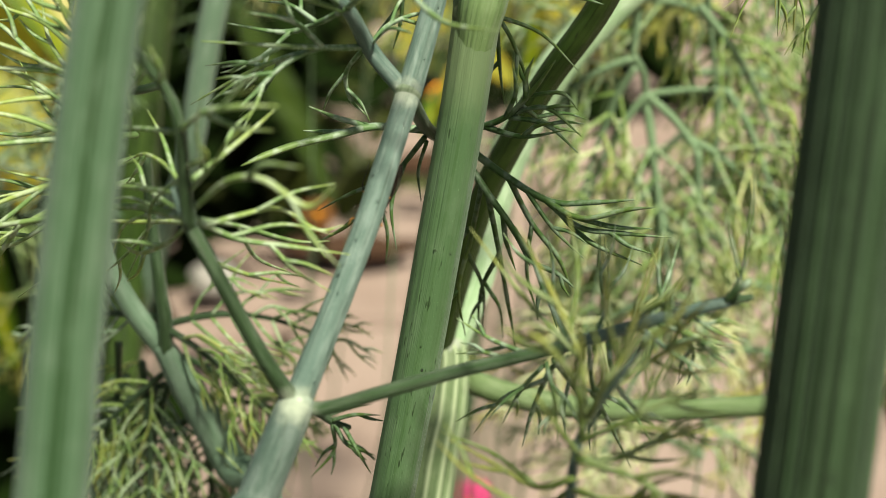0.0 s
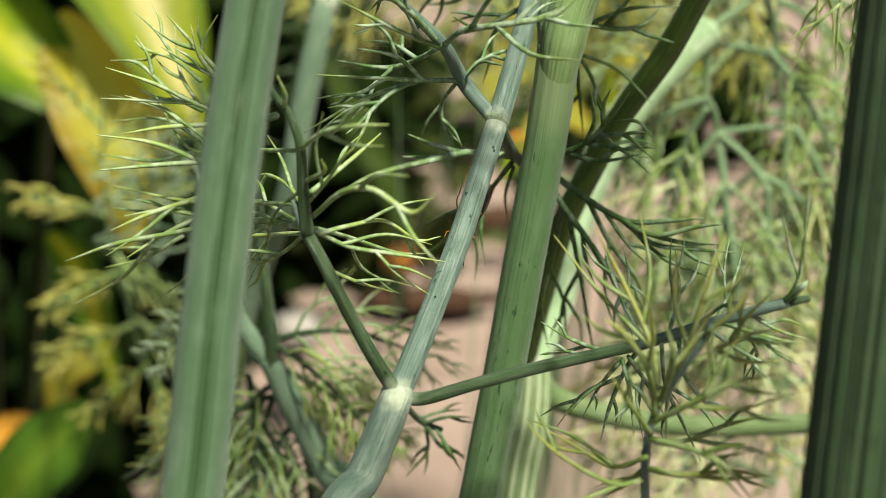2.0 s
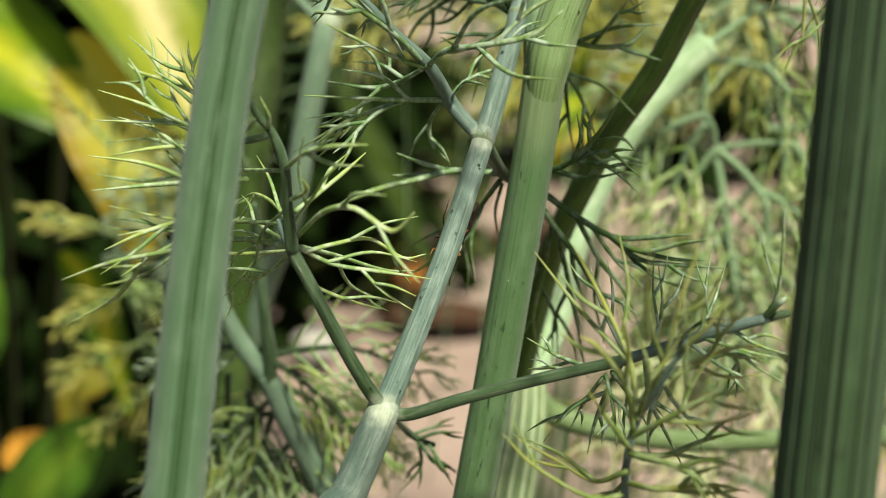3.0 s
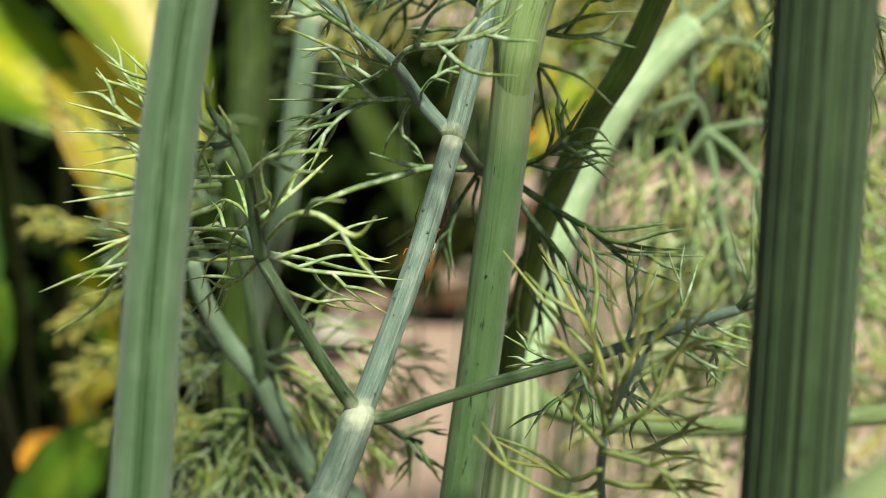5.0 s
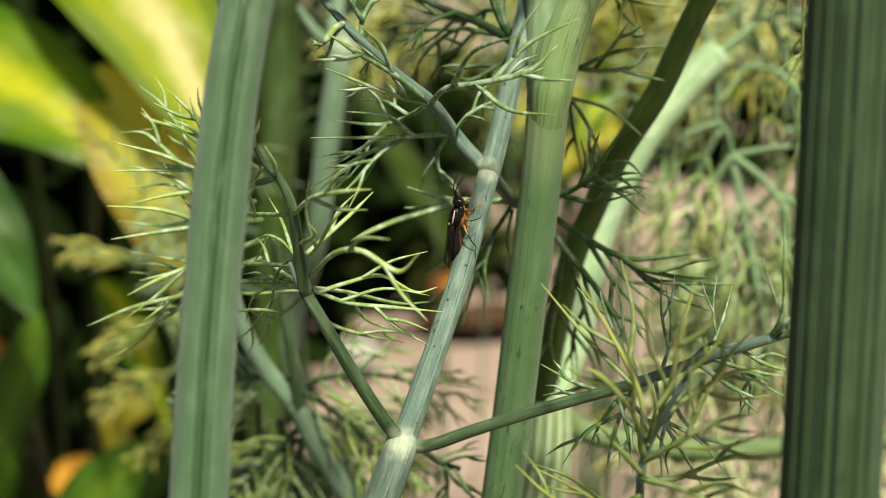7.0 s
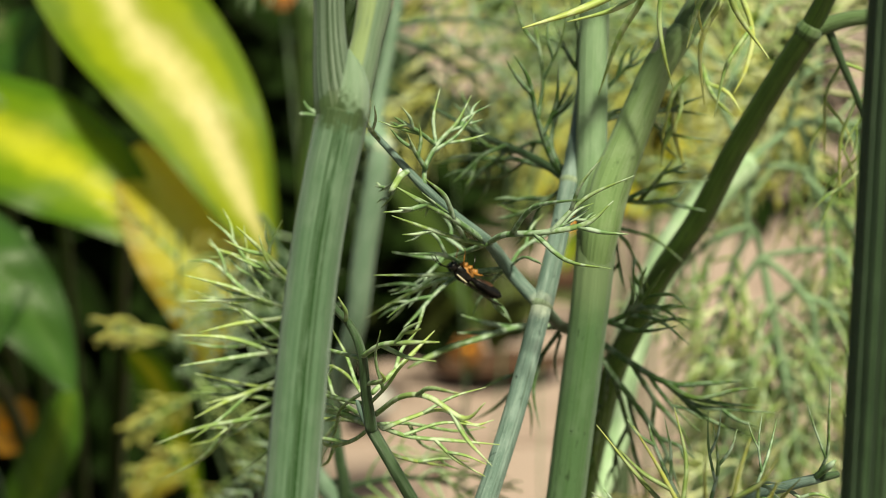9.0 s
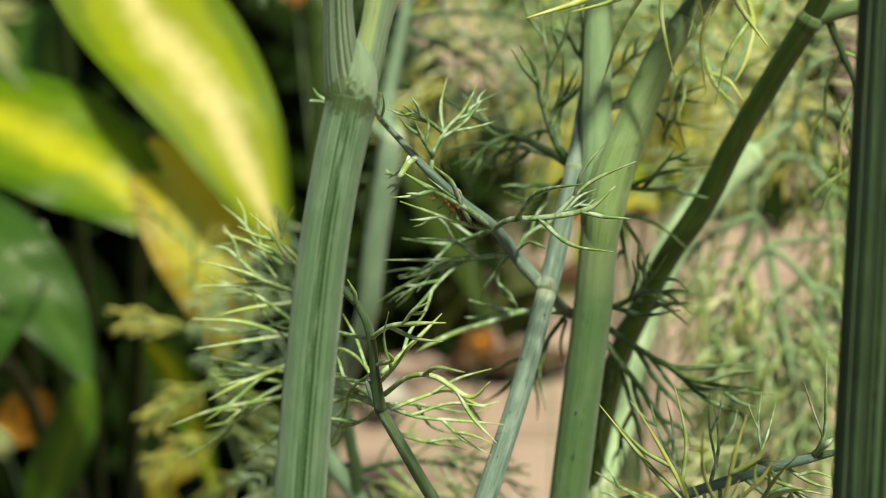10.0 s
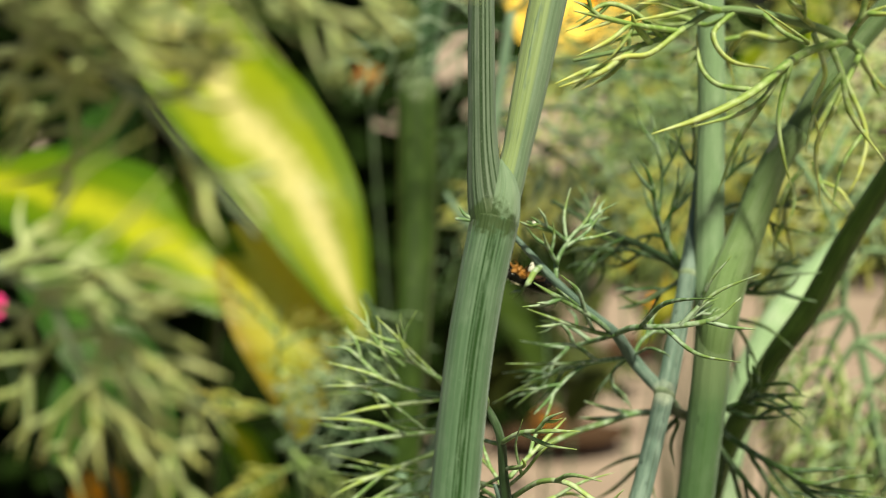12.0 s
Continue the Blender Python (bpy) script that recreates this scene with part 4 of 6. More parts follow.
leaflet(fr, [(3.6, 197.0, 488.7), (0.6, 195.0, 493.1), (-1.5, 192.0, 500.8), (-2.7, 190.0, 508.0), (-4.9, 188.0, 512.4)], 0.65, 2)
leaflet(fr, [(-1.5, 192.0, 500.8), (-0.6, 196.0, 507.3), (-1.6, 200.0, 514.1), (-2.8, 202.0, 521.1)], 0.51, 2)
leaflet(fr, [(3.0, 197.0, 489.6), (0.3, 203.0, 494.4), (1.5, 208.0, 500.6), (4.5, 212.0, 506.7)], 0.59, 2)
leaflet(fr, [(-12.6, 205.0, 496.3), (-16.0, 208.0, 500.1), (-16.6, 210.0, 504.2)], 0.48, 2)
leaflet(fr, [(-8.2, 203.0, 494.7), (-12.2, 200.0, 493.4), (-15.2, 198.0, 490.9), (-17.5, 197.0, 489.0)], 0.54, 3)
leaflet(fr, [(0.3, 203.0, 494.4), (-3.1, 208.0, 494.3), (-7.9, 212.0, 491.6), (-11.0, 214.0, 486.8)], 0.53, 2)
leaflet(fr, [(3.0, 197.0, 487.7), (-1.2, 196.0, 485.4), (-5.2, 194.0, 483.8), (-9.1, 192.0, 485.8)], 0.59, 2)
leaflet(fr, [(-1.2, 196.0, 485.4), (-4.0, 198.0, 479.9), (-6.9, 200.0, 476.2)], 0.52, 1)
leaflet(fr, [(4.5, 198.0, 487.2), (10.7, 200.0, 485.1), (17.4, 202.0, 483.5), (22.7, 204.0, 484.0), (25.6, 206.0, 486.8)], 0.65, 2)
leaflet(fr, [(15.9, 202.0, 483.5), (19.9, 199.0, 488.8), (22.1, 198.0, 492.2)], 0.53, 1)
leaflet(fr, [(5.0, 199.0, 489.1), (9.8, 205.0, 498.6), (15.1, 208.0, 500.4), (17.9, 210.0, 500.4)], 0.53, 1)
leaflet(fr, [(9.8, 205.0, 498.6), (16.1, 207.0, 499.2), (21.3, 208.0, 495.5), (30.4, 210.0, 493.3)], 0.60, 2)
leaflet(fr, [(6.5, 198.0, 485.1), (12.6, 200.0, 478.1), (15.7, 202.0, 472.1), (17.9, 204.0, 466.0)], 0.53, 2)
leaflet(fr, [(11.6, 200.0, 479.2), (12.4, 204.0, 471.6), (13.6, 207.0, 464.0)], 0.53, 1)
leaflet(fr, [(6.9, 200.0, 506.6), (3.8, 204.0, 510.5), (0.7, 208.0, 517.6)], 0.52, 2)
leaflet(fr, [(9.9, 206.0, 503.8), (14.1, 208.0, 507.6), (18.4, 210.0, 512.5)], 0.53, 3)
fr_material[0] = THREAD_BRIGHT
fr = frond(st, [(-31.5, 151.0, 481.2), (-30.3, 151.0, 478.8), (-28.1, 151.0, 475.9), (-26.6, 151.0, 471.8)], [0.32, 0.40, 0.48, 0.57], LEAFSTALK)
leaflet(fr, [(-25.6, 152.0, 459.7), (-30.4, 158.0, 459.9), (-35.5, 164.0, 460.5), (-40.6, 170.0, 458.0)], 0.41, 2)
leaflet(fr, [(-26.0, 152.0, 459.4), (-30.5, 158.0, 454.6), (-36.5, 166.0, 450.2), (-41.1, 172.0, 449.8)], 0.41, 2)
leaflet(fr, [(-25.7, 152.0, 460.3), (-29.8, 160.0, 463.3), (-35.4, 168.0, 463.6), (-40.1, 174.0, 460.8)], 0.41, 2)
leaflet(fr, [(-25.2, 152.0, 461.5), (-20.0, 146.0, 466.6), (-15.2, 142.0, 468.0), (-10.0, 140.0, 465.6), (-6.7, 138.0, 468.7)], 0.49, 2)
leaflet(fr, [(-24.4, 152.0, 459.0), (-20.6, 156.0, 459.3), (-16.2, 160.0, 459.1), (-11.6, 162.0, 455.8), (-8.2, 163.0, 456.2)], 0.41, 2)
leaflet(fr, [(-24.8, 152.0, 459.4), (-20.8, 156.0, 456.1), (-14.4, 158.0, 454.7), (-7.1, 160.0, 453.2)], 0.41, 2)
leaflet(fr, [(-25.1, 152.0, 459.8), (-22.0, 162.0, 455.9), (-15.7, 170.0, 451.4), (-11.3, 174.0, 450.3)], 0.41, 1)
leaflet(fr, [(-25.6, 152.0, 464.9), (-23.4, 156.0, 466.4), (-19.8, 160.0, 469.2), (-17.0, 162.0, 471.7)], 0.49, 1)
leaflet(fr, [(-26.1, 152.0, 463.2), (-22.5, 148.0, 467.5), (-19.9, 146.0, 471.2), (-17.3, 145.0, 473.7)], 0.37, 1)
leaflet(fr, [(-26.0, 151.0, 466.8), (-22.3, 145.0, 469.5), (-22.1, 142.0, 471.8)], 0.42, 0)
leaflet(fr, [(-26.2, 150.0, 471.6), (-22.6, 146.0, 474.6), (-18.0, 142.0, 476.3), (-13.0, 140.0, 477.0)], 0.48, 2)
leaflet(fr, [(-25.6, 152.0, 459.0), (-24.9, 158.0, 452.7), (-21.2, 164.0, 448.4), (-16.1, 170.0, 444.9)], 0.37, 2)
leaflet(fr, [(-25.8, 152.0, 459.0), (-31.7, 165.0, 455.2), (-40.3, 172.0, 452.7), (-49.3, 176.0, 452.1)], 0.41, 1)
leaflet(fr, [(-26.0, 152.0, 459.8), (-38.2, 166.0, 456.8), (-52.8, 172.0, 452.4), (-62.1, 174.0, 449.9), (-71.1, 175.0, 446.3)], 0.58, 1)
leaflet(fr, [(-27.4, 152.0, 463.2), (-38.9, 166.0, 459.6), (-50.7, 176.0, 457.0), (-63.9, 180.0, 458.1)], 0.41, 1)
leaflet(fr, [(-26.6, 150.0, 471.2), (-38.1, 166.0, 467.8), (-49.8, 176.0, 465.7), (-56.9, 182.0, 473.2)], 0.36, 1)
leaflet(fr, [(-31.5, 151.0, 481.2), (-31.2, 150.0, 483.3), (-31.8, 150.0, 485.7)], 0.40, 1)
leaflet(fr, [(-28.5, 150.0, 477.3), (-28.0, 148.0, 479.3), (-28.5, 146.0, 482.0)], 0.41, 0)
leaflet(fr, [(-30.3, 151.0, 478.4), (-34.7, 156.0, 473.4), (-38.3, 162.0, 467.8)], 0.32, 1)
leaflet(fr, [(-26.5, 151.0, 465.6), (-32.2, 158.0, 459.9), (-34.8, 164.0, 453.7), (-39.5, 170.0, 445.1)], 0.33, 1)
leaflet(fr, [(-47.9, 178.0, 471.4), (-53.2, 180.0, 473.5), (-59.2, 182.0, 478.1), (-64.3, 183.0, 478.4)], 0.47, 2)
leaflet(fr, [(-47.9, 178.0, 476.1), (-52.9, 181.0, 479.0), (-58.4, 183.0, 480.3), (-60.6, 184.0, 481.6)], 0.42, 2)
leaflet(fr, [(-48.7, 178.0, 472.8), (-52.5, 182.0, 476.9), (-53.7, 184.0, 484.3)], 0.38, 1)
leaflet(fr, [(-52.1, 178.0, 450.5), (-59.3, 180.0, 445.9), (-67.1, 182.0, 443.3)], 0.44, 2)
leaflet(fr, [(-50.5, 178.0, 456.5), (-57.4, 180.0, 454.0), (-65.2, 182.0, 453.8)], 0.48, 1)
leaflet(fr, [(-47.9, 178.0, 480.3), (-47.1, 178.0, 483.0), (-44.9, 178.0, 486.6)], 0.37, 1)
fr = frond(st, [(-36.7, 182.0, 470.3), (-39.6, 180.0, 469.8), (-42.4, 178.0, 470.2), (-45.1, 176.0, 471.1)], [0.64, 0.64, 0.53, 0.31], LEAFSTALK)
leaflet(fr, [(-40.6, 180.0, 469.8), (-47.2, 176.0, 472.4), (-53.6, 173.0, 476.2), (-60.8, 171.0, 478.9)], 0.53, 1)
leaflet(fr, [(-40.5, 179.0, 469.6), (-47.3, 176.0, 469.5), (-53.3, 174.0, 469.3), (-59.4, 172.0, 468.4)], 0.53, 1)
leaflet(fr, [(-39.9, 180.0, 463.3), (-47.7, 176.0, 463.5), (-54.5, 173.0, 463.4), (-63.1, 171.0, 462.7)], 0.59, 1)
leaflet(fr, [(-40.1, 180.0, 459.9), (-49.1, 176.0, 457.4), (-56.3, 174.0, 455.1), (-61.9, 172.0, 452.7)], 0.59, 1)
leaflet(fr, [(-39.9, 179.0, 471.2), (-44.0, 175.0, 477.8), (-47.5, 173.0, 482.6), (-50.9, 171.0, 487.2)], 0.53, 1)
leaflet(fr, [(-40.8, 180.0, 456.6), (-48.2, 176.0, 454.5), (-54.4, 174.0, 451.5), (-59.5, 172.0, 448.3)], 0.54, 1)
leaflet(fr, [(-39.3, 178.0, 472.6), (-43.6, 174.0, 476.8), (-46.3, 172.0, 480.9), (-47.2, 171.0, 485.7)], 0.52, 1)
leaflet(fr, [(-40.8, 180.0, 466.6), (-49.4, 182.0, 464.2), (-58.3, 184.0, 461.7), (-67.9, 186.0, 462.1)], 0.48, 1)
fr = frond(st, [(-25.9, 151.5, 459.1), (-26.7, 151.5, 460.4), (-27.5, 151.5, 462.4), (-28.0, 151.5, 463.8)], [0.58, 0.58, 0.49, 0.25], BLUE_GREEN)
fr_material[0] = THREAD
fr = frond(st, [(32.6, 155.0, 447.6), (37.3, 155.0, 449.3), (41.3, 152.1, 451.7), (43.9, 152.1, 452.3)], [0.57, 0.65, 0.72, 0.48], LEAFSTALK)
leaflet(fr, [(40.6, 152.0, 451.4), (41.8, 150.0, 456.3), (41.6, 148.0, 463.3), (41.4, 147.0, 471.2)], 0.32, 0)
leaflet(fr, [(41.6, 150.0, 455.9), (39.6, 149.0, 461.4), (38.3, 148.0, 465.7)], 0.23, 0)
leaflet(fr, [(40.8, 152.0, 452.0), (42.4, 150.0, 454.7), (43.1, 150.0, 455.5)], 0.56, 0)
leaflet(fr, [(36.5, 155.0, 448.8), (40.1, 152.0, 447.5), (43.7, 150.0, 447.1)], 0.37, 1)
leaflet(fr, [(32.6, 155.0, 447.3), (37.6, 150.0, 447.4), (42.6, 148.0, 447.1)], 0.37, 1)
leaflet(fr, [(28.6, 156.0, 445.5), (32.1, 150.0, 451.5), (35.7, 148.0, 452.5)], 0.33, 1)
leaflet(fr, [(21.5, 157.0, 442.1), (19.5, 160.0, 436.4), (17.9, 162.0, 429.9), (17.1, 163.0, 424.7)], 0.46, 2)
leaflet(fr, [(19.2, 157.0, 440.3), (20.4, 154.0, 436.2), (21.1, 152.0, 430.6)], 0.42, 2)
leaflet(fr, [(18.8, 157.0, 439.8), (16.2, 160.0, 434.5), (14.0, 162.0, 428.5)], 0.38, 2)
leaflet(fr, [(20.1, 157.0, 440.7), (23.5, 162.0, 434.6), (27.0, 164.0, 428.1)], 0.42, 2)
leaflet(fr, [(27.0, 156.0, 444.2), (27.6, 152.0, 440.5), (30.7, 150.0, 437.0), (34.5, 148.0, 434.5)], 0.42, 2)
leaflet(fr, [(24.6, 156.0, 443.5), (26.0, 160.0, 435.5), (29.1, 163.0, 428.6), (32.8, 165.0, 421.0)], 0.42, 2)
leaflet(fr, [(31.0, 155.0, 446.3), (35.3, 150.0, 444.7), (38.9, 148.0, 443.8)], 0.41, 2)
leaflet(fr, [(34.9, 154.0, 447.9), (38.6, 158.0, 441.7), (37.2, 160.0, 436.4)], 0.37, 2)
leaflet(fr, [(17.2, 157.0, 441.2), (12.1, 162.0, 441.1), (7.2, 166.0, 442.4)], 0.38, 2)
leaflet(fr, [(14.7, 156.0, 440.7), (11.2, 160.0, 440.0), (7.6, 163.0, 438.4)], 0.34, 1)
leaflet(fr, [(22.2, 157.0, 443.0), (19.4, 164.0, 446.7), (17.3, 168.0, 450.9), (16.7, 170.0, 453.0)], 0.42, 2)
leaflet(fr, [(25.4, 156.0, 444.4), (27.3, 162.0, 449.1), (26.7, 166.0, 455.0)], 0.38, 2)
leaflet(fr, [(31.8, 155.0, 447.2), (34.6, 160.0, 451.5), (36.5, 164.0, 456.3)], 0.33, 1)
fr_material[0] = THREAD_DARK
fr = frond(st, [(-14.8, 172.0, 425.8), (-14.8, 186.0, 417.5), (-12.9, 190.0, 413.8), (-9.8, 190.0, 412.7)], [0.48, 0.61, 0.63, 0.52], LEAFSTALK)
leaflet(fr, [(-12.9, 190.0, 413.8), (-8.9, 188.0, 416.1), (-4.6, 186.0, 417.2)], 0.42, 1)
leaflet(fr, [(-12.4, 190.0, 413.4), (-10.0, 190.0, 409.5), (-5.7, 190.0, 407.9)], 0.47, 2)
leaflet(fr, [(-12.7, 190.0, 413.4), (-12.6, 192.0, 407.4), (-16.6, 193.0, 401.6)], 0.47, 2)
leaflet(fr, [(-10.8, 190.0, 412.9), (-7.9, 186.0, 410.3), (-5.9, 185.0, 407.3)], 0.42, 1)
leaflet(fr, [(-13.9, 190.0, 414.6), (-10.2, 194.0, 414.5), (-6.7, 196.0, 414.2)], 0.37, 1)

# forked stalk behind: striped foot, dark stem, pale bent branch, level branch
fork = st = stalk("forked fennel stalk with a pale bent branch and dark stem")
rod("lower_stem", STEM_P_LOW, RIBBED, st, "pale ribbed foot", 96, 12, 0.05, (0.0, 0.12))
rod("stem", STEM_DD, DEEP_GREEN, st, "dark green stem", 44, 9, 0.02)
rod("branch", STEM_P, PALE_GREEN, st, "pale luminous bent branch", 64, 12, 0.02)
rod("branch", STEM_H, LEVEL_GREEN, st, "level green branch", 32)
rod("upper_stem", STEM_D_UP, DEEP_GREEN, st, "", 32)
rod("branch", STEM_D_SIDE, BRANCH_GREEN, st, "", 32)
joint_ring((4.6, 232.2, 409.4), (4.5, 226.2, 397.5), 4.0, 1.0, NODE_PALE, st, 1.05, "yellow-green joint")
joint_ring(STEM_DD[0][-1], STEM_DD[0][-2], 2.15, 0.8, BRANCH_GREEN, st, 1.12)
joint_ring(STEM_P[0][-1], STEM_P[0][-2], 3.9, 1.0, PALE_GREEN, st, 1.06)
PT = (43.9, 290.0, 474.3)
for a, b, r0 in ((PT, (45.1, 292, 458.7), 1.3), (PT, (58, 296, 484), 1.2), (PT, (37, 292, 492), 1.1), ((45.1, 292, 458.7), (49.5, 296, 449), 1.2), ((49.5, 296, 449), (53, 294, 425), 1.1), ((49.5, 296, 449), (61.8, 290, 437), 1.2), ((53, 294, 425), (57, 292, 390), 0.9), ((49.5, 296, 449), (68, 294, 451), 1.0)):
    m2 = tuple((p + q) / 2 + d for p, q, d in zip(a, b, (0.8, 0.5, 0.6)))
    rod("branch", ([a, m2, b], [r0 * 0.85, r0 * 0.75, r0 * 0.6]), MID_PALE, st, "", 12)
for k, (p, w, ln) in enumerate((
        ((45, 292, 458), (-0.8, 0.1, -0.25), 34), ((46, 293, 456), (-0.5, 0.3, -0.9), 40), ((49.5, 296, 449), (-0.6, 0, -0.8), 44), ((50, 296, 446), (0.1, -0.2, -1), 52),
        ((52, 295, 436), (-0.5, 0.2, -0.8), 46), ((53, 294, 425), (0.4, -0.1, -0.8), 46), ((53, 294, 428), (-0.7, -0.1, -0.6), 42), ((61.8, 290, 437), (0.2, 0.1, -1), 50),
        ((57, 292, 390), (-0.3, 0, -0.8), 42), ((57, 292, 392), (0.5, 0.2, -0.5), 40), ((68, 294, 451), (0.5, 0, -0.7), 46), ((66, 294, 451), (0.0, 0.2, -1), 54),
        ((58, 296, 484), (0.8, 0.1, 0.1), 50), ((58, 296, 484), (0.5, 0.2, -0.8), 48), ((55, 295, 482), (0.2, -0.1, 0.9), 40), ((37, 292, 492), (-0.4, 0.2, 0.8), 40),
        ((38, 292, 490), (0.3, 0.2, 0.8), 42), ((56, 293, 400), (-0.8, 0.1, -0.3), 44), ((59, 292, 440), (0.8, 0.1, -0.2), 44), ((60, 295, 470), (0.6, 0.0, -0.6), 46))):
    wild_frond(st, p, w, ln, (THREAD_BRIGHT, THREAD_YELLOW, THREAD_PALE)[k % 3], 100 + k, 7, 0.9, 0.55, MID_PALE, 0.7, 2)

# fronds from the dark stem's top
for k, (p, w, ln) in enumerate((((52, 197.4, 528.3), (0.3, 0.1, 0.9), 40), ((66, 201, 517), (0.6, 0, -0.6), 42), ((58, 201, 516), (0.2, 0.1, -1), 44), ((49, 202, 514), (0.35, 0.1, -0.9), 36))):
    wild_frond(fork, p, w, ln, THREAD_YELLOW, 150 + k, 5, 0.7, 0.4, LEAFSTALK, 0.7, 2)

# dark stalk far behind, with a fork
st = stalk("dark green blurred fennel stalk with a forked top")
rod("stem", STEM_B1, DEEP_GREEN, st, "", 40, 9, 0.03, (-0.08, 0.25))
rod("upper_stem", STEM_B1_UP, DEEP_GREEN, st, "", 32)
rod("branch", STEM_B1_SIDE, GREY_GREEN, st, "", 32)
joint_ring(STEM_B1[0][-1], STEM_B1[0][-2], 6.7, 1.8, NODE_OLIVE, st, 1.05)

# pale stalk far behind
st = stalk("pale sage fennel stalk with hanging fronds")
rod("stem", (STEM_B2[0], [q * f for q, f in zip(STEM_B2[1], (0.8, 0.8, 0.8, 0.8, 0.76, 0.6, 0.5, 0.45))]), SAGE_PALE, st, "", 40, 9, 0.02, (-0.07, 0.22))
joint_ring((-52.6, 312.0, 477.4), (-52.8, 311.0, 476.4), 3.5, 1.4, NODE_PALE, st, 1.1, "pale joint")
rod("branch", ([(-52.8, 310.0, 477.0), (-58.0, 309.0, 482.5), (-60.5, 309.0, 486.0), (-62.5, 309.0, 489.5)], [1.6, 1.3, 1.0, 0.6]), SAGE_PALE, st, "", 20)
for k, (p, w, ln) in enumerate((((-50, 325, 510), (0.8, 0.1, 0.2), 60), ((-50, 325, 508), (0.6, 0.2, -0.3), 44), ((-47, 328, 525), (0.9, 0, 0.1), 60), ((-45, 330, 535), (-0.7, 0, 0.1), 45), ((-44, 330, 539), (0.5, 0.1, 0.6), 60), ((-87, 335, 421), (-0.8, 0, 0.3), 34), ((-88, 335, 439), (-0.7, 0.1, -0.2), 36), ((-87, 330, 403), (-0.7, 0, 0.4), 36), ((-97, 340, 453), (0.3, 0, -0.9), 34))):
    wild_frond(st, p, w, ln, THREAD_SAGE if k % 2 else THREAD, 170 + k, 5, 0.6, 0.5, GREY_GREEN, 0.8, 2)

# low bushy stem
low = st = stalk("bent sage-green fennel leafstalk with bushy low fronds")
rod("stem", STEM_BEND, SAGE_PALE, st, "", 28, 7, 0.03, (-0.02, 0.14))
rod("branch", STEM_BEND_L, SAGE_PALE, st, "", 24)
rod("branch", STEM_BEND_R, LEAFSTALK, st, "", 20)
for k, (p, w, ln) in enumerate((((-49.4, 223.2, 415.5), (0.9, 0.1, 0.35), 34), ((-49.4, 223, 416), (0.8, -0.2, -0.1), 30), ((-49.4, 224, 417), (-0.8, 0.2, 0.1), 30), ((-50.4, 225, 438), (-0.7, -0.1, 0.5), 26),
                                ((-50.4, 225, 440), (0.6, 0.1, 0.8), 24), ((-50.9, 225, 448), (0.0, 0.1, 1), 22), ((-49, 223, 425), (0.5, 0.2, 0.7), 26),
                                ((-47.7, 226, 406), (-0.8, 0.1, -0.6), 34), ((-48, 228, 404), (-0.4, 0.1, -0.9), 36), ((-47, 228, 402), (0.3, 0.2, -0.9), 36), ((-46, 228, 402), (-0.9, 0.2, -0.2), 34),
                                ((-44, 226, 397), (-0.6, 0.3, -0.7), 34), ((-44, 228, 398), (0.8, 0.3, 0.0), 28), ((-52, 228, 400), (-0.3, 0.2, -0.9), 36), ((-58, 230, 402), (-0.5, 0.0, -0.9), 36), ((-42, 230, 396), (0.1, 0.2, -1), 36),
                                ((-48, 228, 408), (0.7, 0.1, -0.3), 30), ((-60, 232, 408), (-0.2, 0.1, -1.0), 40), ((-55, 230, 405), (0.2, -0.1, -1.0), 40))):
    if k in (3, 4, 5, 6):
        continue
    wild_frond(st, p, w, ln, (THREAD_BRIGHT, THREAD_YELLOW, THREAD_SAGE)[k % 3], 200 + k, 8, 0.7, 0.42, LEAFSTALK, 0.75, 2)

# near leaf rising from below
st = stalk("green fennel leaf with a slender stalk and yellowing threads")
rod("stem", ([(23.5, 138.0, 400.0), (23.4, 138.0, 415.0)], [0.8, 0.75]), BLUE_GREEN, st, "", 16, 0, 0, (0.03, 0.08))
fr_material[0] = THREAD_OLIVE
fr = frond(st, [(23.0, 138.0, 419.5), (21.7, 138.0, 431.5), (22.4, 138.0, 439.8), (25.1, 134.0, 447.8), (28.2, 132.0, 454.7)], [0.63, 0.62, 0.53, 0.44, 0.36], BLUE_GREEN)
leaflet(fr, [(22.3, 136.0, 440.6), (20.8, 133.0, 448.2), (17.3, 131.0, 453.6), (14.9, 130.0, 455.6)], 0.53, 2)
leaflet(fr, [(22.7, 136.0, 442.3), (21.7, 140.0, 448.6), (18.1, 142.0, 455.9), (13.8, 142.0, 463.8)], 0.52, 3)
leaflet(fr, [(23.8, 136.0, 444.7), (25.7, 132.0, 453.2), (27.0, 130.0, 461.3), (28.6, 130.0, 467.0)], 0.45, 2)
leaflet(fr, [(25.1, 134.0, 447.8), (29.7, 138.0, 449.4), (34.2, 140.0, 451.0), (38.8, 142.0, 451.0)], 0.44, 3)
leaflet(fr, [(22.1, 136.0, 439.8), (25.7, 132.0, 444.0), (30.5, 130.0, 448.0), (35.9, 130.0, 449.5)], 0.45, 3)
leaflet(fr, [(21.8, 136.0, 437.4), (26.9, 140.0, 435.6), (32.3, 142.0, 437.2), (37.6, 142.0, 438.9)], 0.45, 2)
leaflet(fr, [(21.7, 138.0, 432.3), (25.9, 134.0, 433.5), (32.2, 132.0, 435.4), (37.2, 132.0, 434.7)], 0.46, 3)
leaflet(fr, [(21.9, 136.0, 438.2), (18.6, 132.0, 444.0), (15.8, 130.0, 448.7)], 0.45, 1)
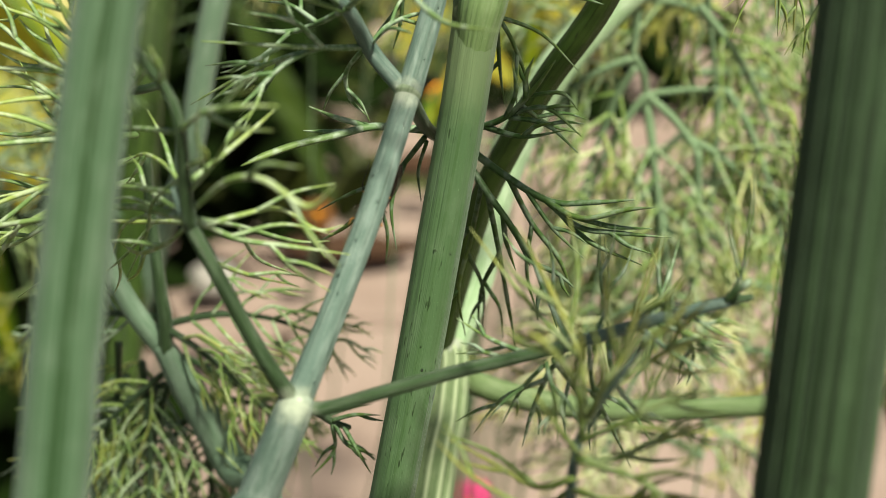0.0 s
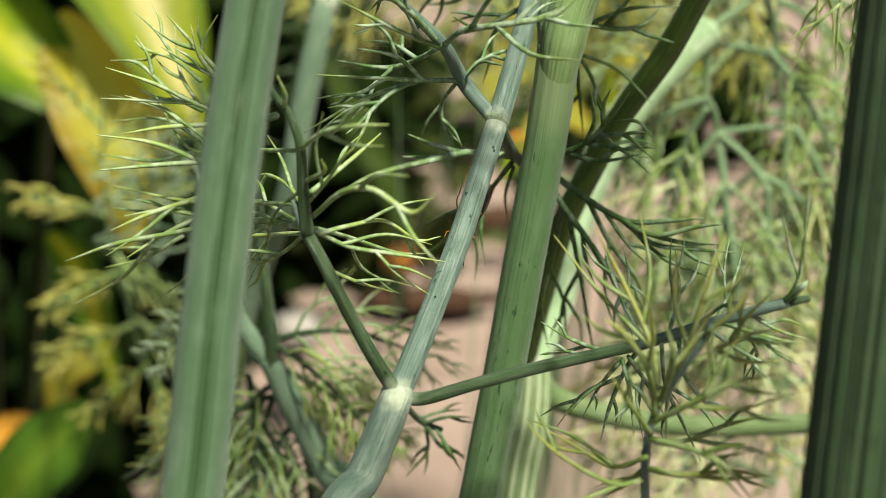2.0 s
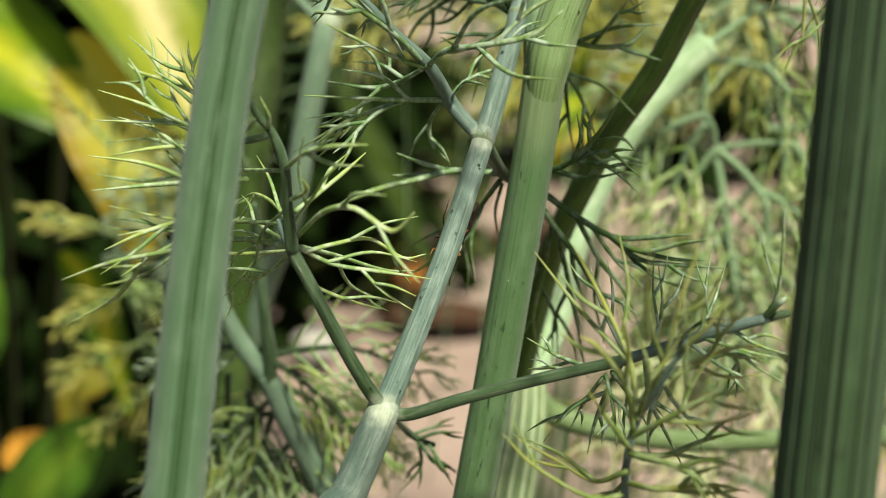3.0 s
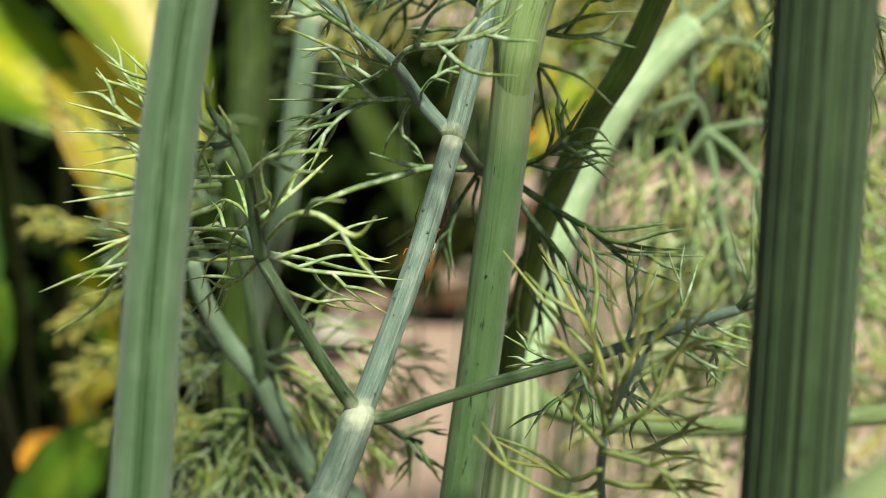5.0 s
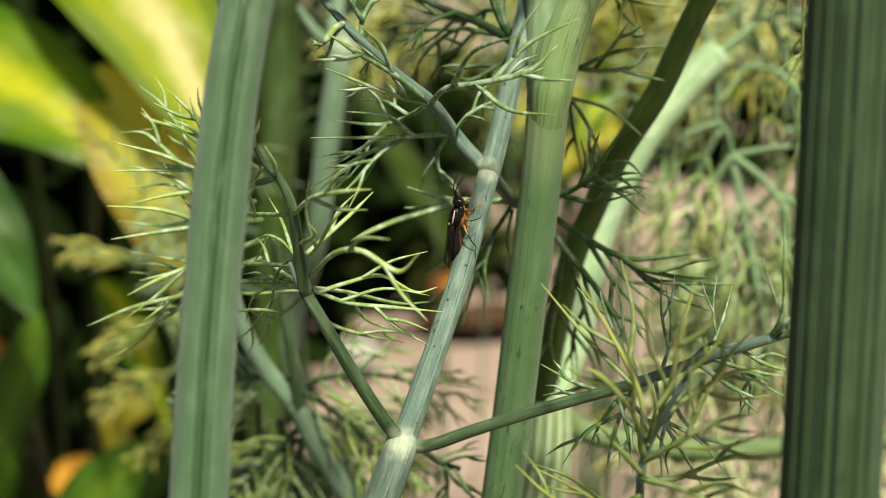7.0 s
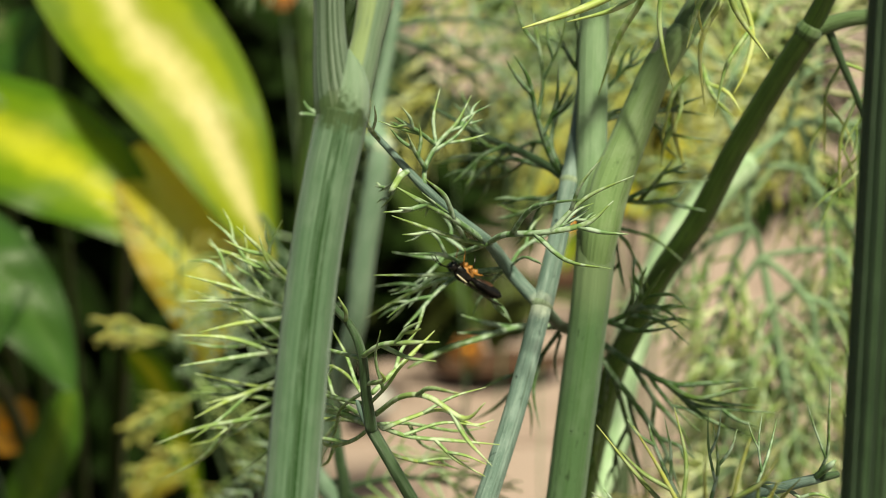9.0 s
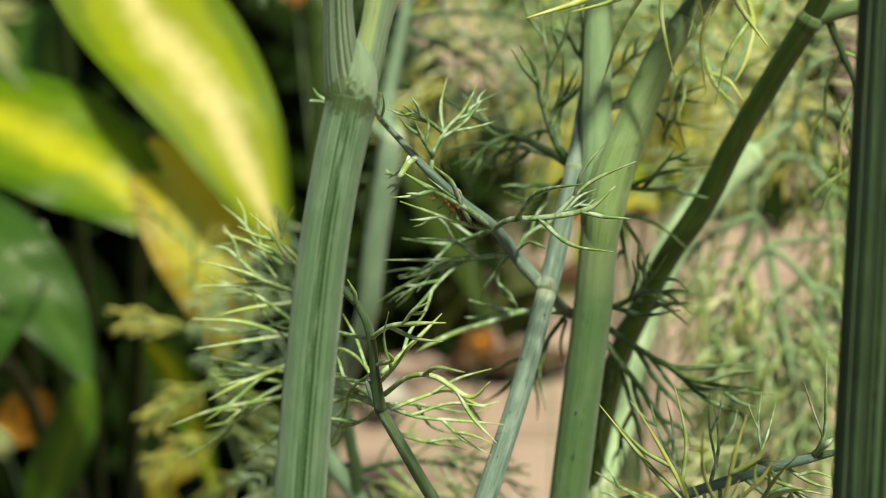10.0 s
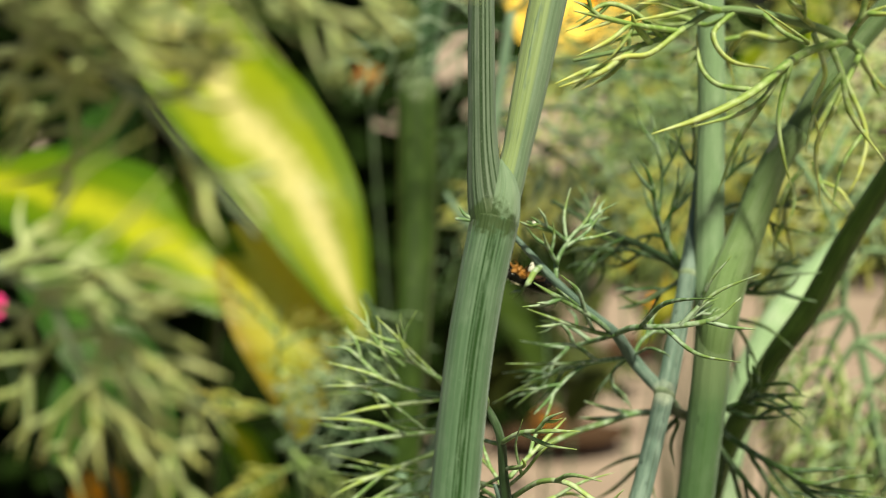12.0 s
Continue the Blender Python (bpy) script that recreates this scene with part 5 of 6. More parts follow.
leaflet(fr, [(21.7, 136.0, 434.9), (17.8, 140.0, 431.3), (13.1, 142.0, 432.8), (6.9, 143.0, 435.7)], 0.42, 2)
leaflet(fr, [(21.7, 138.0, 430.6), (17.0, 134.0, 431.8), (9.7, 133.0, 436.3), (5.4, 133.0, 440.7)], 0.39, 2)
leaflet(fr, [(23.0, 136.0, 443.1), (23.5, 130.0, 451.0), (21.4, 128.0, 457.7)], 0.45, 1)
leaflet(fr, [(27.5, 132.0, 453.6), (30.4, 130.0, 457.6), (32.3, 129.0, 461.6)], 0.36, 1)
leaflet(fr, [(21.7, 138.0, 432.3), (19.3, 140.0, 428.7), (16.9, 142.0, 425.9)], 0.46, 1)
leaflet(fr, [(21.9, 136.0, 437.4), (29.0, 128.0, 438.9), (33.7, 126.0, 434.6)], 0.45, 2)

# leaf close to the lens
SAGE = stem_material("sage_leafstalk", (0.220, 0.290, 0.190), (0.130, 0.190, 0.100), (0.330, 0.390, 0.300), 0.5, 0.2)
st = stalk("pale sage fennel leaf with long soft threads")
fr_material[0] = THREAD_SOFT
fr = frond(st, [(-54.9, 56.9, 545.3), (-49.6, 58.6, 539.9), (-45.9, 60.3, 536.2), (-41.8, 60.3, 532.9), (-39.0, 62.0, 528.3), (-36.5, 63.8, 523.7), (-34.8, 65.5, 520.3)], [0.48, 0.49, 0.49, 0.44, 0.39, 0.34, 0.23], SAGE)
leaflet(fr, [(-39.0, 62.0, 528.3), (-35.8, 58.6, 526.8), (-32.8, 56.9, 526.1), (-30.4, 56.0, 523.8)], 0.65, 3)
leaflet(fr, [(-39.4, 62.0, 528.8), (-40.1, 65.5, 525.0), (-40.0, 67.2, 521.6)], 0.65, 2)
leaflet(fr, [(-42.1, 61.2, 532.8), (-36.4, 56.9, 533.8), (-33.1, 55.2, 536.4), (-29.7, 53.4, 537.9)], 0.64, 4)
leaflet(fr, [(-45.9, 60.3, 536.2), (-39.9, 56.9, 536.6), (-35.3, 55.2, 537.8), (-30.1, 53.4, 538.5)], 0.64, 4)
leaflet(fr, [(-48.2, 59.5, 538.7), (-41.2, 55.2, 539.3), (-35.7, 53.4, 540.8), (-32.0, 53.4, 542.2)], 0.63, 4)
leaflet(fr, [(-49.6, 58.6, 539.9), (-43.8, 55.2, 541.6), (-38.2, 53.4, 543.0)], 0.63, 4)
leaflet(fr, [(-45.9, 60.3, 536.2), (-50.6, 63.8, 532.9), (-55.0, 65.5, 530.9), (-59.7, 66.3, 527.9)], 0.57, 3)
leaflet(fr, [(-49.6, 58.6, 539.7), (-53.5, 62.0, 536.0), (-56.2, 63.8, 531.1)], 0.56, 3)
leaflet(fr, [(-43.1, 61.2, 533.3), (-47.2, 63.8, 529.9), (-52.7, 65.5, 526.8), (-59.4, 67.2, 525.1)], 0.57, 2)
leaflet(fr, [(-48.3, 59.5, 538.5), (-52.7, 63.8, 536.8), (-57.8, 66.3, 534.0), (-61.3, 67.2, 532.0)], 0.56, 3)
leaflet(fr, [(-44.0, 60.3, 534.8), (-44.1, 65.5, 536.9), (-40.8, 67.2, 536.7), (-37.3, 68.9, 534.9)], 0.57, 3)
leaflet(fr, [(-51.4, 58.6, 541.1), (-48.3, 56.9, 543.2), (-42.9, 55.2, 544.6)], 0.63, 4)
leaflet(fr, [(-51.4, 56.9, 541.6), (-46.7, 55.2, 540.4), (-40.6, 54.3, 541.0), (-34.4, 53.4, 539.7)], 0.59, 4)
leaflet(fr, [(-51.6, 57.7, 540.3), (-48.3, 58.6, 538.3), (-44.2, 59.5, 538.5), (-39.7, 59.5, 539.4)], 0.60, 4)
leaflet(fr, [(-50.5, 56.9, 541.1), (-45.0, 55.2, 539.4), (-39.8, 54.3, 539.2), (-32.6, 53.4, 539.8)], 0.59, 4)
leaflet(fr, [(-54.0, 58.6, 537.2), (-50.8, 60.3, 537.2), (-47.9, 62.0, 534.9), (-45.2, 62.9, 535.1)], 0.55, 4)
leaflet(fr, [(-53.7, 59.5, 535.2), (-51.7, 61.2, 534.3), (-48.9, 62.9, 534.6), (-45.8, 63.8, 533.0)], 0.56, 3)
leaflet(fr, [(-49.7, 58.6, 539.2), (-43.8, 56.0, 540.8), (-39.6, 55.2, 541.4), (-36.2, 55.2, 542.5)], 0.60, 4)
leaflet(fr, [(-53.0, 56.9, 541.2), (-48.9, 55.2, 541.9), (-44.6, 54.3, 542.5), (-40.4, 53.4, 543.5)], 0.59, 4)
leaflet(fr, [(-46.4, 59.5, 536.7), (-44.8, 62.0, 535.2), (-43.0, 63.8, 536.0), (-39.3, 64.6, 535.5)], 0.55, 3)
fr = frond(st, [(-58.8, 55.2, 523.2), (-54.2, 56.9, 519.4), (-50.8, 57.7, 517.0), (-49.5, 57.7, 513.8), (-49.0, 59.5, 509.3), (-47.7, 60.3, 504.9)], [0.49, 0.50, 0.50, 0.45, 0.40, 0.29], SAGE)
leaflet(fr, [(-50.8, 57.7, 517.0), (-45.6, 55.2, 516.9), (-39.9, 53.4, 516.5), (-35.2, 52.6, 518.1)], 0.57, 3)
leaflet(fr, [(-51.9, 57.7, 517.5), (-44.8, 55.2, 518.8), (-40.1, 53.4, 520.0), (-36.0, 52.6, 518.8)], 0.58, 3)
leaflet(fr, [(-49.9, 58.6, 513.5), (-43.8, 56.0, 513.8), (-40.7, 55.2, 511.6), (-37.2, 55.2, 509.5)], 0.58, 2)
leaflet(fr, [(-49.4, 59.5, 510.5), (-44.6, 56.9, 510.1), (-41.8, 56.0, 508.9), (-39.0, 55.2, 509.2)], 0.52, 3)
leaflet(fr, [(-48.6, 59.5, 508.3), (-44.9, 57.7, 506.3), (-42.6, 56.9, 505.2), (-40.1, 56.0, 504.1)], 0.59, 3)
leaflet(fr, [(-48.4, 60.3, 506.5), (-47.7, 62.0, 503.2), (-46.7, 62.9, 500.8)], 0.52, 2)
leaflet(fr, [(-49.0, 59.5, 509.3), (-51.9, 62.0, 504.8), (-54.4, 63.8, 500.4), (-53.9, 63.8, 498.7)], 0.52, 3)
leaflet(fr, [(-50.1, 58.6, 514.0), (-54.5, 61.2, 510.3), (-57.1, 62.0, 506.9), (-59.1, 62.9, 503.9)], 0.50, 3)
leaflet(fr, [(-50.8, 57.7, 517.0), (-55.3, 60.3, 513.6), (-60.7, 62.0, 509.0)], 0.50, 3)
leaflet(fr, [(-54.2, 56.9, 519.4), (-48.1, 54.3, 521.3), (-42.8, 52.6, 522.5), (-36.6, 51.7, 527.8)], 0.43, 2)
leaflet(fr, [(-55.2, 56.9, 519.9), (-54.5, 60.3, 520.1), (-53.7, 62.0, 521.8), (-50.7, 62.9, 523.6)], 0.50, 3)
leaflet(fr, [(-52.8, 56.9, 518.7), (-51.0, 60.3, 518.6), (-49.1, 62.0, 519.2), (-46.9, 62.9, 519.5)], 0.43, 3)
for k, (p, w, ln) in enumerate((((-55.5, 58.6, 552.7), (0.6, -0.1, 0.5), 24), ((-51.2, 60.3, 547.6), (0.9, -0.1, 0.1), 26), ((-46.0, 61.2, 543.3), (0.9, 0, 0.3), 24), ((-53.8, 59.5, 551.0), (0.9, 0.1, 0.4), 26), ((-41.7, 62.0, 538.1), (0.6, 0, -0.2), 18),
                                ((-38.3, 62.0, 534.7), (0.4, -0.1, -0.6), 16), ((-58.9, 57.7, 555.3), (0.8, 0, 0.6), 26), ((-51.2, 60.3, 547.6), (-0.5, 0, -0.8), 22), ((-49.5, 56.9, 525.2), (0.8, -0.1, -0.2), 22), ((-48.6, 57.7, 521.8), (0.6, 0, -0.7), 22),
                                ((-52.0, 56.9, 526.9), (0.7, -0.1, 0.3), 20), ((-47.7, 58.6, 517.5), (0.3, 0, -0.9), 20), ((-51.2, 56.9, 525.2), (-0.4, 0, -0.8), 22), ((-57.2, 56.0, 529.5), (0.4, 0, -0.9), 26), ((-46.0, 59.5, 513.2), (0.7, -0.1, -0.6), 16))):
    if k in (1, 6, 11):
        wild_frond(st, p, w, ln * 1.15, THREAD_SOFT, 300 + k, 4, 0.5, 0.45, THREAD_SOFT, 0.55, 3)
rod("stem", ([(-95.0, 70.0, 470.0), (-92.0, 78.0, 520.0), (-86.0, 82.0, 560.0)], [2.2, 2.0, 1.7]), GREY_GREEN, st, "", 24, 0, 0, (-0.10, 0.03))

# pale leafstalk close to the lens
st = stalk("pale green arching fennel leafstalk close to the striped stalk")
rod("stem", ([(26.0, 74.0, 425.0), (32.5, 75.5, 445.0), (38.6, 75.0, 457.5), (43.0, 75.0, 463.5), (50.0, 75.0, 469.0), (62.0, 76.0, 474.0), (84.0, 78.0, 478.0)], [3.2, 3.1, 3.0, 2.9, 2.7, 2.4, 2.0]), PALE_NEAR, st, "", 32, 9, 0.02, (0.05, 0.0))

# yellowing fennel behind
st = stalk("yellowing fennel stalk with wispy blurred fronds")
rod("stem", ([(-120, 385, 300), (-132, 382, 350), (-140, 378, 400), (-138, 376, 440)], [0.9, 0.8, 0.6, 0.4]), BRANCH_GREEN, st, "", 20, 0, 0, (-0.12, 0.34))
for k, (p, w, ln) in enumerate((((-140, 378, 400), (-0.5, -0.2, 0.2), 26), ((-140, 377, 405), (0.6, 0.0, 0.3), 26), ((-139, 377, 425), (0.5, -0.1, 0.4), 30), ((-139, 377, 430), (-0.4, -0.1, 0.5), 28), ((-138, 380, 385), (0.5, -0.2, -0.4), 28),
                                ((-137, 380, 380), (-0.5, -0.1, -0.2), 28), ((-134, 381, 360), (-0.6, -0.2, -0.2), 30), ((-133, 381, 362), (0.5, -0.1, -0.3), 26), ((-130, 382, 345), (-0.5, 0, -0.4), 28), ((-128, 383, 340), (0.3, -0.1, -0.6), 26), ((-140, 377, 415), (0.1, -0.3, 0.2), 26))):
    wild_frond(st, p, w, ln, (THREAD_GOLD, THREAD_YELLOW, THREAD_GOLD)[k % 3], 230 + k, 5, 0.35, 0.52, THREAD_YELLOW, 0.7, 1)

# feathery thicket behind
for k, (x, y, top, lean) in enumerate(((62, 330, 500, 8), (88, 345, 520, 14), (112, 330, 490, 18), (40, 370, 530, -6), (14, 400, 535, -4), (74, 310, 430, 5))):
    st = stalk("slender fennel stalk with hazy yellow-green fronds")
    rod("stem", ([(x, y, 250), (x + lean * 0.3, y + 4, 350), (x + lean, y + 8, top)], [0.4, 0.4, 0.4]), MID_PALE, st, "", 16, 0, 0, (x / 1000 + 0.10, y / 1000 + 0.20))
    rnd = random.Random(400 + k)
    for q in range(9 if k < 3 else 7):
        f = (0.8 if k in (3, 4) else 0.35) + (0.2 if k in (3, 4) else 0.62) * q / 8
        z = 300 + (top - 300) * f
        side = 1 if q % 2 else -1
        wild_frond(st, (x + lean * f, y + 8 * f, z), (side * rnd.uniform(0.4, 1), rnd.uniform(-0.5, 0.3), rnd.uniform(-0.7, 0.5)), rnd.uniform(38, 60),
                   (THREAD_BRIGHT, THREAD_YELLOW, THREAD_PALE, THREAD_GOLD)[rnd.randrange(4)], 420 + 20 * k + q, 7, 0.9, 0.62, MID_PALE, 0.75, 2)

# hazy green fennel behind the thin stems
for k, (x, y, top) in enumerate(((-20, 440, 590), (24, 460, 565), (-52, 450, 585))):
    st = stalk("slender fennel stalk with dull green hazy fronds")
    rod("stem", ([(x, y, 250), (x + 2, y + 4, 400), (x - 3, y + 8, top)], [0.35, 0.35, 0.35]), MID_PALE, st, "", 16, 0, 0, (x / 1000 + 0.05, y / 1000 + 0.22))
    rnd = random.Random(700 + k)
    for q in range(10):
        z = 470 + (top - 470) * q / 9
        side = 1 if q % 2 else -1
        wild_frond(st, (x, y + 6, z), (side * rnd.uniform(0.4, 1), rnd.uniform(-0.5, 0.3), rnd.uniform(-0.4, 0.6)), rnd.uniform(45, 70),
                   (THREAD_DARK if k == 2 else (THREAD_YELLOW, THREAD_PALE, THREAD_GOLD)[rnd.randrange(3)]), 720 + 20 * k + q, 6, 0.7, 0.6, LEAFSTALK, 0.75, 2)

# ---- broad-leaved plant ----
lily = thing("broad_leaf_plant", "leafy plant with large yellow-green arching leaves", "plant")
for k, (pts, half, mat_) in enumerate((
        ([(-225.5, 470.0, 568.5), (-178.6, 440.0, 519.2), (-137.0, 410.0, 477.0), (-110.0, 392.0, 424.0)], 27.0, BLADE_YELLOW),
        ([(-305.2, 450.0, 484.2), (-233.6, 430.0, 470.7), (-189.2, 420.0, 451.1), (-158.3, 410.0, 427.1)], 26.0, BLADE_LIME),
        ([(-248.2, 400.0, 451.9), (-213.3, 380.0, 432.1), (-194.3, 375.0, 409.9), (-180.3, 370.0, 383.7)], 15.5, BLADE_GREEN),
        ([(-174.8, 432.0, 461.1), (-152.5, 412.0, 435.1), (-141.0, 402.0, 410.6), (-140.3, 400.0, 381.8)], 19.0, BLADE_OLD),
        ([(-210.6, 400.0, 249.5), (-183.8, 390.0, 292.9), (-163.4, 385.0, 314.3), (-150.8, 380.0, 330.3)], 15.3, BLADE_MID),
        ([(-191.5, 450.0, 372.5), (-177.4, 440.0, 362.2), (-166.0, 430.0, 342.0), (-158.0, 426.0, 312.0)], 8.5, BLADE_LIME),
        ([(-221.5, 360.0, 386.4), (-212.8, 370.0, 409.1), (-204.7, 380.0, 423.6), (-200.9, 390.0, 438.5)], 12.7, BLADE_GREEN),
        ([(-231.3, 420.0, 309.9), (-221.1, 420.0, 330.4), (-211.1, 420.0, 350.5), (-203.8, 420.0, 370.1)], 11.8, BLADE_MID),
        ([(-290.0, 505.0, 232.0), (-276.0, 500.0, 268.0), (-262.0, 492.0, 296.0), (-250.0, 486.0, 316.0)], 15.0, BLADE_MID),
        ([(-196.0, 450.0, 286.0), (-184.0, 440.0, 310.0), (-176.0, 430.0, 322.0), (-164.0, 424.0, 326.0)], 12.0, BLADE_OLD),
        ([(-279.9, 500.0, 457.1), (-268.3, 500.0, 483.6), (-252.5, 500.0, 498.9), (-234.3, 500.0, 513.8)], 16.1, BLADE_GREEN))):
    ob = blade(lily, pts, half, mat_, k)
    foot = Vector((-0.34, 0.66, -0.01))
    a = Vector(pts[0]) / 1000
    s = Shape()
    s.tube([foot, foot.lerp(a, 0.35) + Vector((0, 0.02, 0.05)), foot.lerp(a, 0.8) + Vector((0, 0.02, 0.05)), a], [0.004, 0.0035, 0.003, 0.002], 10, 5)
    part("leafstalk", s, DEEP_GREEN, lily)


# low yellowing plant with orange flowers, behind the stems
herb = thing("low_leafy_plant", "low plant with yellow-green and golden leaves", "plant")
rnd = random.Random(31)
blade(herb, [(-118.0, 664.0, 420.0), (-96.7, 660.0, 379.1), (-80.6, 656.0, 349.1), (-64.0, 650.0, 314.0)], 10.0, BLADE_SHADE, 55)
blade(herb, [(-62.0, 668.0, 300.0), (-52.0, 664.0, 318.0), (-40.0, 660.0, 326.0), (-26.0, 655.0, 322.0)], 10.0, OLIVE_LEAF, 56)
for k, (x, z, ln, mat_) in enumerate(((8, 412, 44, BLADE_OLD), (22, 402, 42, BLADE_LIME), (30, 388, 46, BLADE_OLD), (14, 372, 40, BLADE_LIME), (36, 420, 40, BLADE_OLD), (-2, 426, 40, BLADE_OLD))):
    y = 640 + rnd.uniform(-16, 30)
    sx = rnd.choice((-1, 1)) * rnd.uniform(0.3, 0.9)
    blade(herb, [(x, y, z), (x + sx * ln * 0.4, y - 8, z + ln * 0.22), (x + sx * ln * 0.8, y - 18, z + ln * 0.1), (x + sx * ln * 1.05, y - 26, z - ln * 0.2)], ln * 0.2, mat_, 60 + k)
    s = Shape()
    g = Vector((x / 2500 - 0.02, 0.72, -0.015))
    a = Vector((x, y, z)) / 1000
    s.tube([g, g.lerp(a, 0.5) + Vector((0.004, 0.012, 0.01)), a], [0.0022, 0.0016, 0.0009], 8, 6)
    part("leafstalk", s, BRANCH_GREEN, herb)

for k, (x, z, top, lean, half, mat_) in enumerate(((4, 400, 545, -14, 7, BLADE_STRAW), (24, 395, 500, 16, 8, BLADE_STRAW), (36, 380, 470, 22, 7, BLADE_LIME), (52, 390, 540, 10, 8, BLADE_STRAW), (14, 420, 520, 30, 6, BLADE_LIME), (70, 400, 520, -20, 8, BLADE_STRAW), (-10, 430, 560, 14, 6, BLADE_MID), (90, 400, 560, -12, 8, BLADE_LIME))):
    y = 660 + rnd.uniform(-10, 40)
    blade(herb, [(x, y, z), (x + lean * 0.5, y - 4, z + (top - z) * 0.5), (x + lean, y - 8, top - 12), (x + lean * 1.8, y - 14, top)], half, mat_, 90 + k)
    s = Shape()
    g = Vector((x / 2500, 0.74, -0.015))
    a = Vector((x, y, z)) / 1000
    s.tube([g, g.lerp(a, 0.5) + Vector((0.004, 0.012, 0.01)), a], [0.0022, 0.0018, 0.0012], 8, 6)
    part("leafstalk", s, BRANCH_GREEN, herb)


# ---- shrubs behind ----
def shrub(label, centre, size, count, seed, material, length=0.07):
    st = thing("shrub", label, "shrub", "dark shrubs behind")
    rnd = random.Random(seed)
    s = Shape()
    for b in range(9):
        e = Vector((centre[0] + rnd.uniform(-1, 1) * size[0] * 0.8, centre[1] + rnd.uniform(-1, 1) * size[1] * 0.7, centre[2] + rnd.uniform(0.2, 1) * size[2]))
        g = Vector((centre[0] + rnd.uniform(-0.05, 0.05), centre[1] + rnd.uniform(-0.05, 0.05), -0.01))
        w = Shape()
        w.tube([g, g.lerp(e, 0.5) + Vector((0, 0, 0.04)), e], [0.006, 0.004, 0.0015], 7, 4)
        part("twig", w, BARK, st)
    for k in range(count):
        c = Vector((centre[0] + rnd.gauss(0, 0.5) * size[0], centre[1] + rnd.gauss(0, 0.5) * size[1], max(0.03, centre[2] + rnd.uniform(-1, 1) * size[2])))
        d = Vector((rnd.uniform(-1, 1), rnd.uniform(-1, 0.6), rnd.uniform(-0.9, 0.4))).normalized()
        n = Vector((rnd.uniform(-0.4, 0.4), -0.5, 0.8))
        ac = d.cross(n).normalized()
        up = ac.cross(d)
        ln = length * rnd.uniform(0.6, 1.3)
        grid = []
        for j in range(6):
            f = j / 5
            wd = ln * 0.24 * max(math.sin(math.pi * (0.04 + 0.94 * f)), 0.04)
            p = c + d * ln * f + up * (-0.18 * ln * f * f)
            grid.append([p - ac * wd + up * wd * 0.25, p, p + ac * wd + up * wd * 0.25])
        s.sheet(grid)
    tagged(part("foliage", s, material, st), kind="stuff")
    return st


shrub("low shade-dark shrub over bare soil", (-0.70, 0.85, 0.30), (0.34, 0.28, 0.34), 900, 1, SHRUB_SHADE, 0.09)
shrub("shrub with deep shade put into its leaf colour", (-0.42, 0.95, 0.20), (0.14, 0.14, 0.20), 380, 2, SHRUB_SHADE, 0.07)
shrub("leafy shade-dark shrub rising behind", (-0.55, 1.45, 0.45), (0.36, 0.25, 0.42), 700, 3, SHRUB_SHADE, 0.10)
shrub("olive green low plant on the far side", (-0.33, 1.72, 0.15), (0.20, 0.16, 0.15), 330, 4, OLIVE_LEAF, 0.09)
shrub("low shade-dark plant at the paving edge", (-0.30, 1.62, 0.22), (0.13, 0.10, 0.20), 240, 5, SHRUB_SHADE, 0.09)

# Added as dark backing so gaps between the shrubs read as black shade.
shrub("tall shade-dark backing shrub closing the bed", (-0.85, 1.95, 0.50), (0.50, 0.20, 0.52), 1100, 7, SHRUB_SHADE, 0.12)
shrub("shade-dark shrub beyond the paving", (0.16, 2.45, 0.34), (0.30, 0.16, 0.34), 520, 6, SHRUB_SHADE, 0.11)


# ---- flowers ----
def blossom(label, at, radius, material, seed, petals=22, face=(0.2, -0.8, 0.6)):
    st = thing("flower", label, "flower", "garden flowers")
    rnd = random.Random(seed)
    c = Vector(at) / 1000
    n = Vector(face).normalized()
    x = n.cross(Vector((0, 0, 1))).normalized()
    y = n.cross(x)
    stem = Shape()
    g = Vector((c.x - 0.06, c.y + 0.22, -0.01))
    stem.tube([g, g.lerp(c, 0.5) + Vector((0.004, 0.01, 0)), c - n * 0.004], [0.0012, 0.0011, 0.001], 8, 6)
    part("stem", stem, MID_PALE, st)
    for k in range(petals):
        a = 2.4 * k
        rr = radius / 1000 * (0.45 + 0.55 * k / petals)
        d = x * math.cos(a) + y * math.sin(a)
        lift = n * (0.6 - 0.7 * k / petals)
        out = (d + lift).normalized()
        ac = out.cross(n).normalized()
        grid = []
        for j in range(5):
            f = j / 4
            w = rr * 0.32 * (0.35 + 0.9 * math.sin(2.3 * f))
            p = c + out * rr * f - n * rr * 0.15 * f * f
            grid.append([p - ac * w, p + n * rr * 0.05, p + ac * w])
        s = Shape()
        s.sheet(grid)
        part("petal", s, material, st)
    s = Shape()
    s.ball(c, (radius * 0.00022,) * 3)
    part("flower_centre", s, PETAL_ORANGE, st)


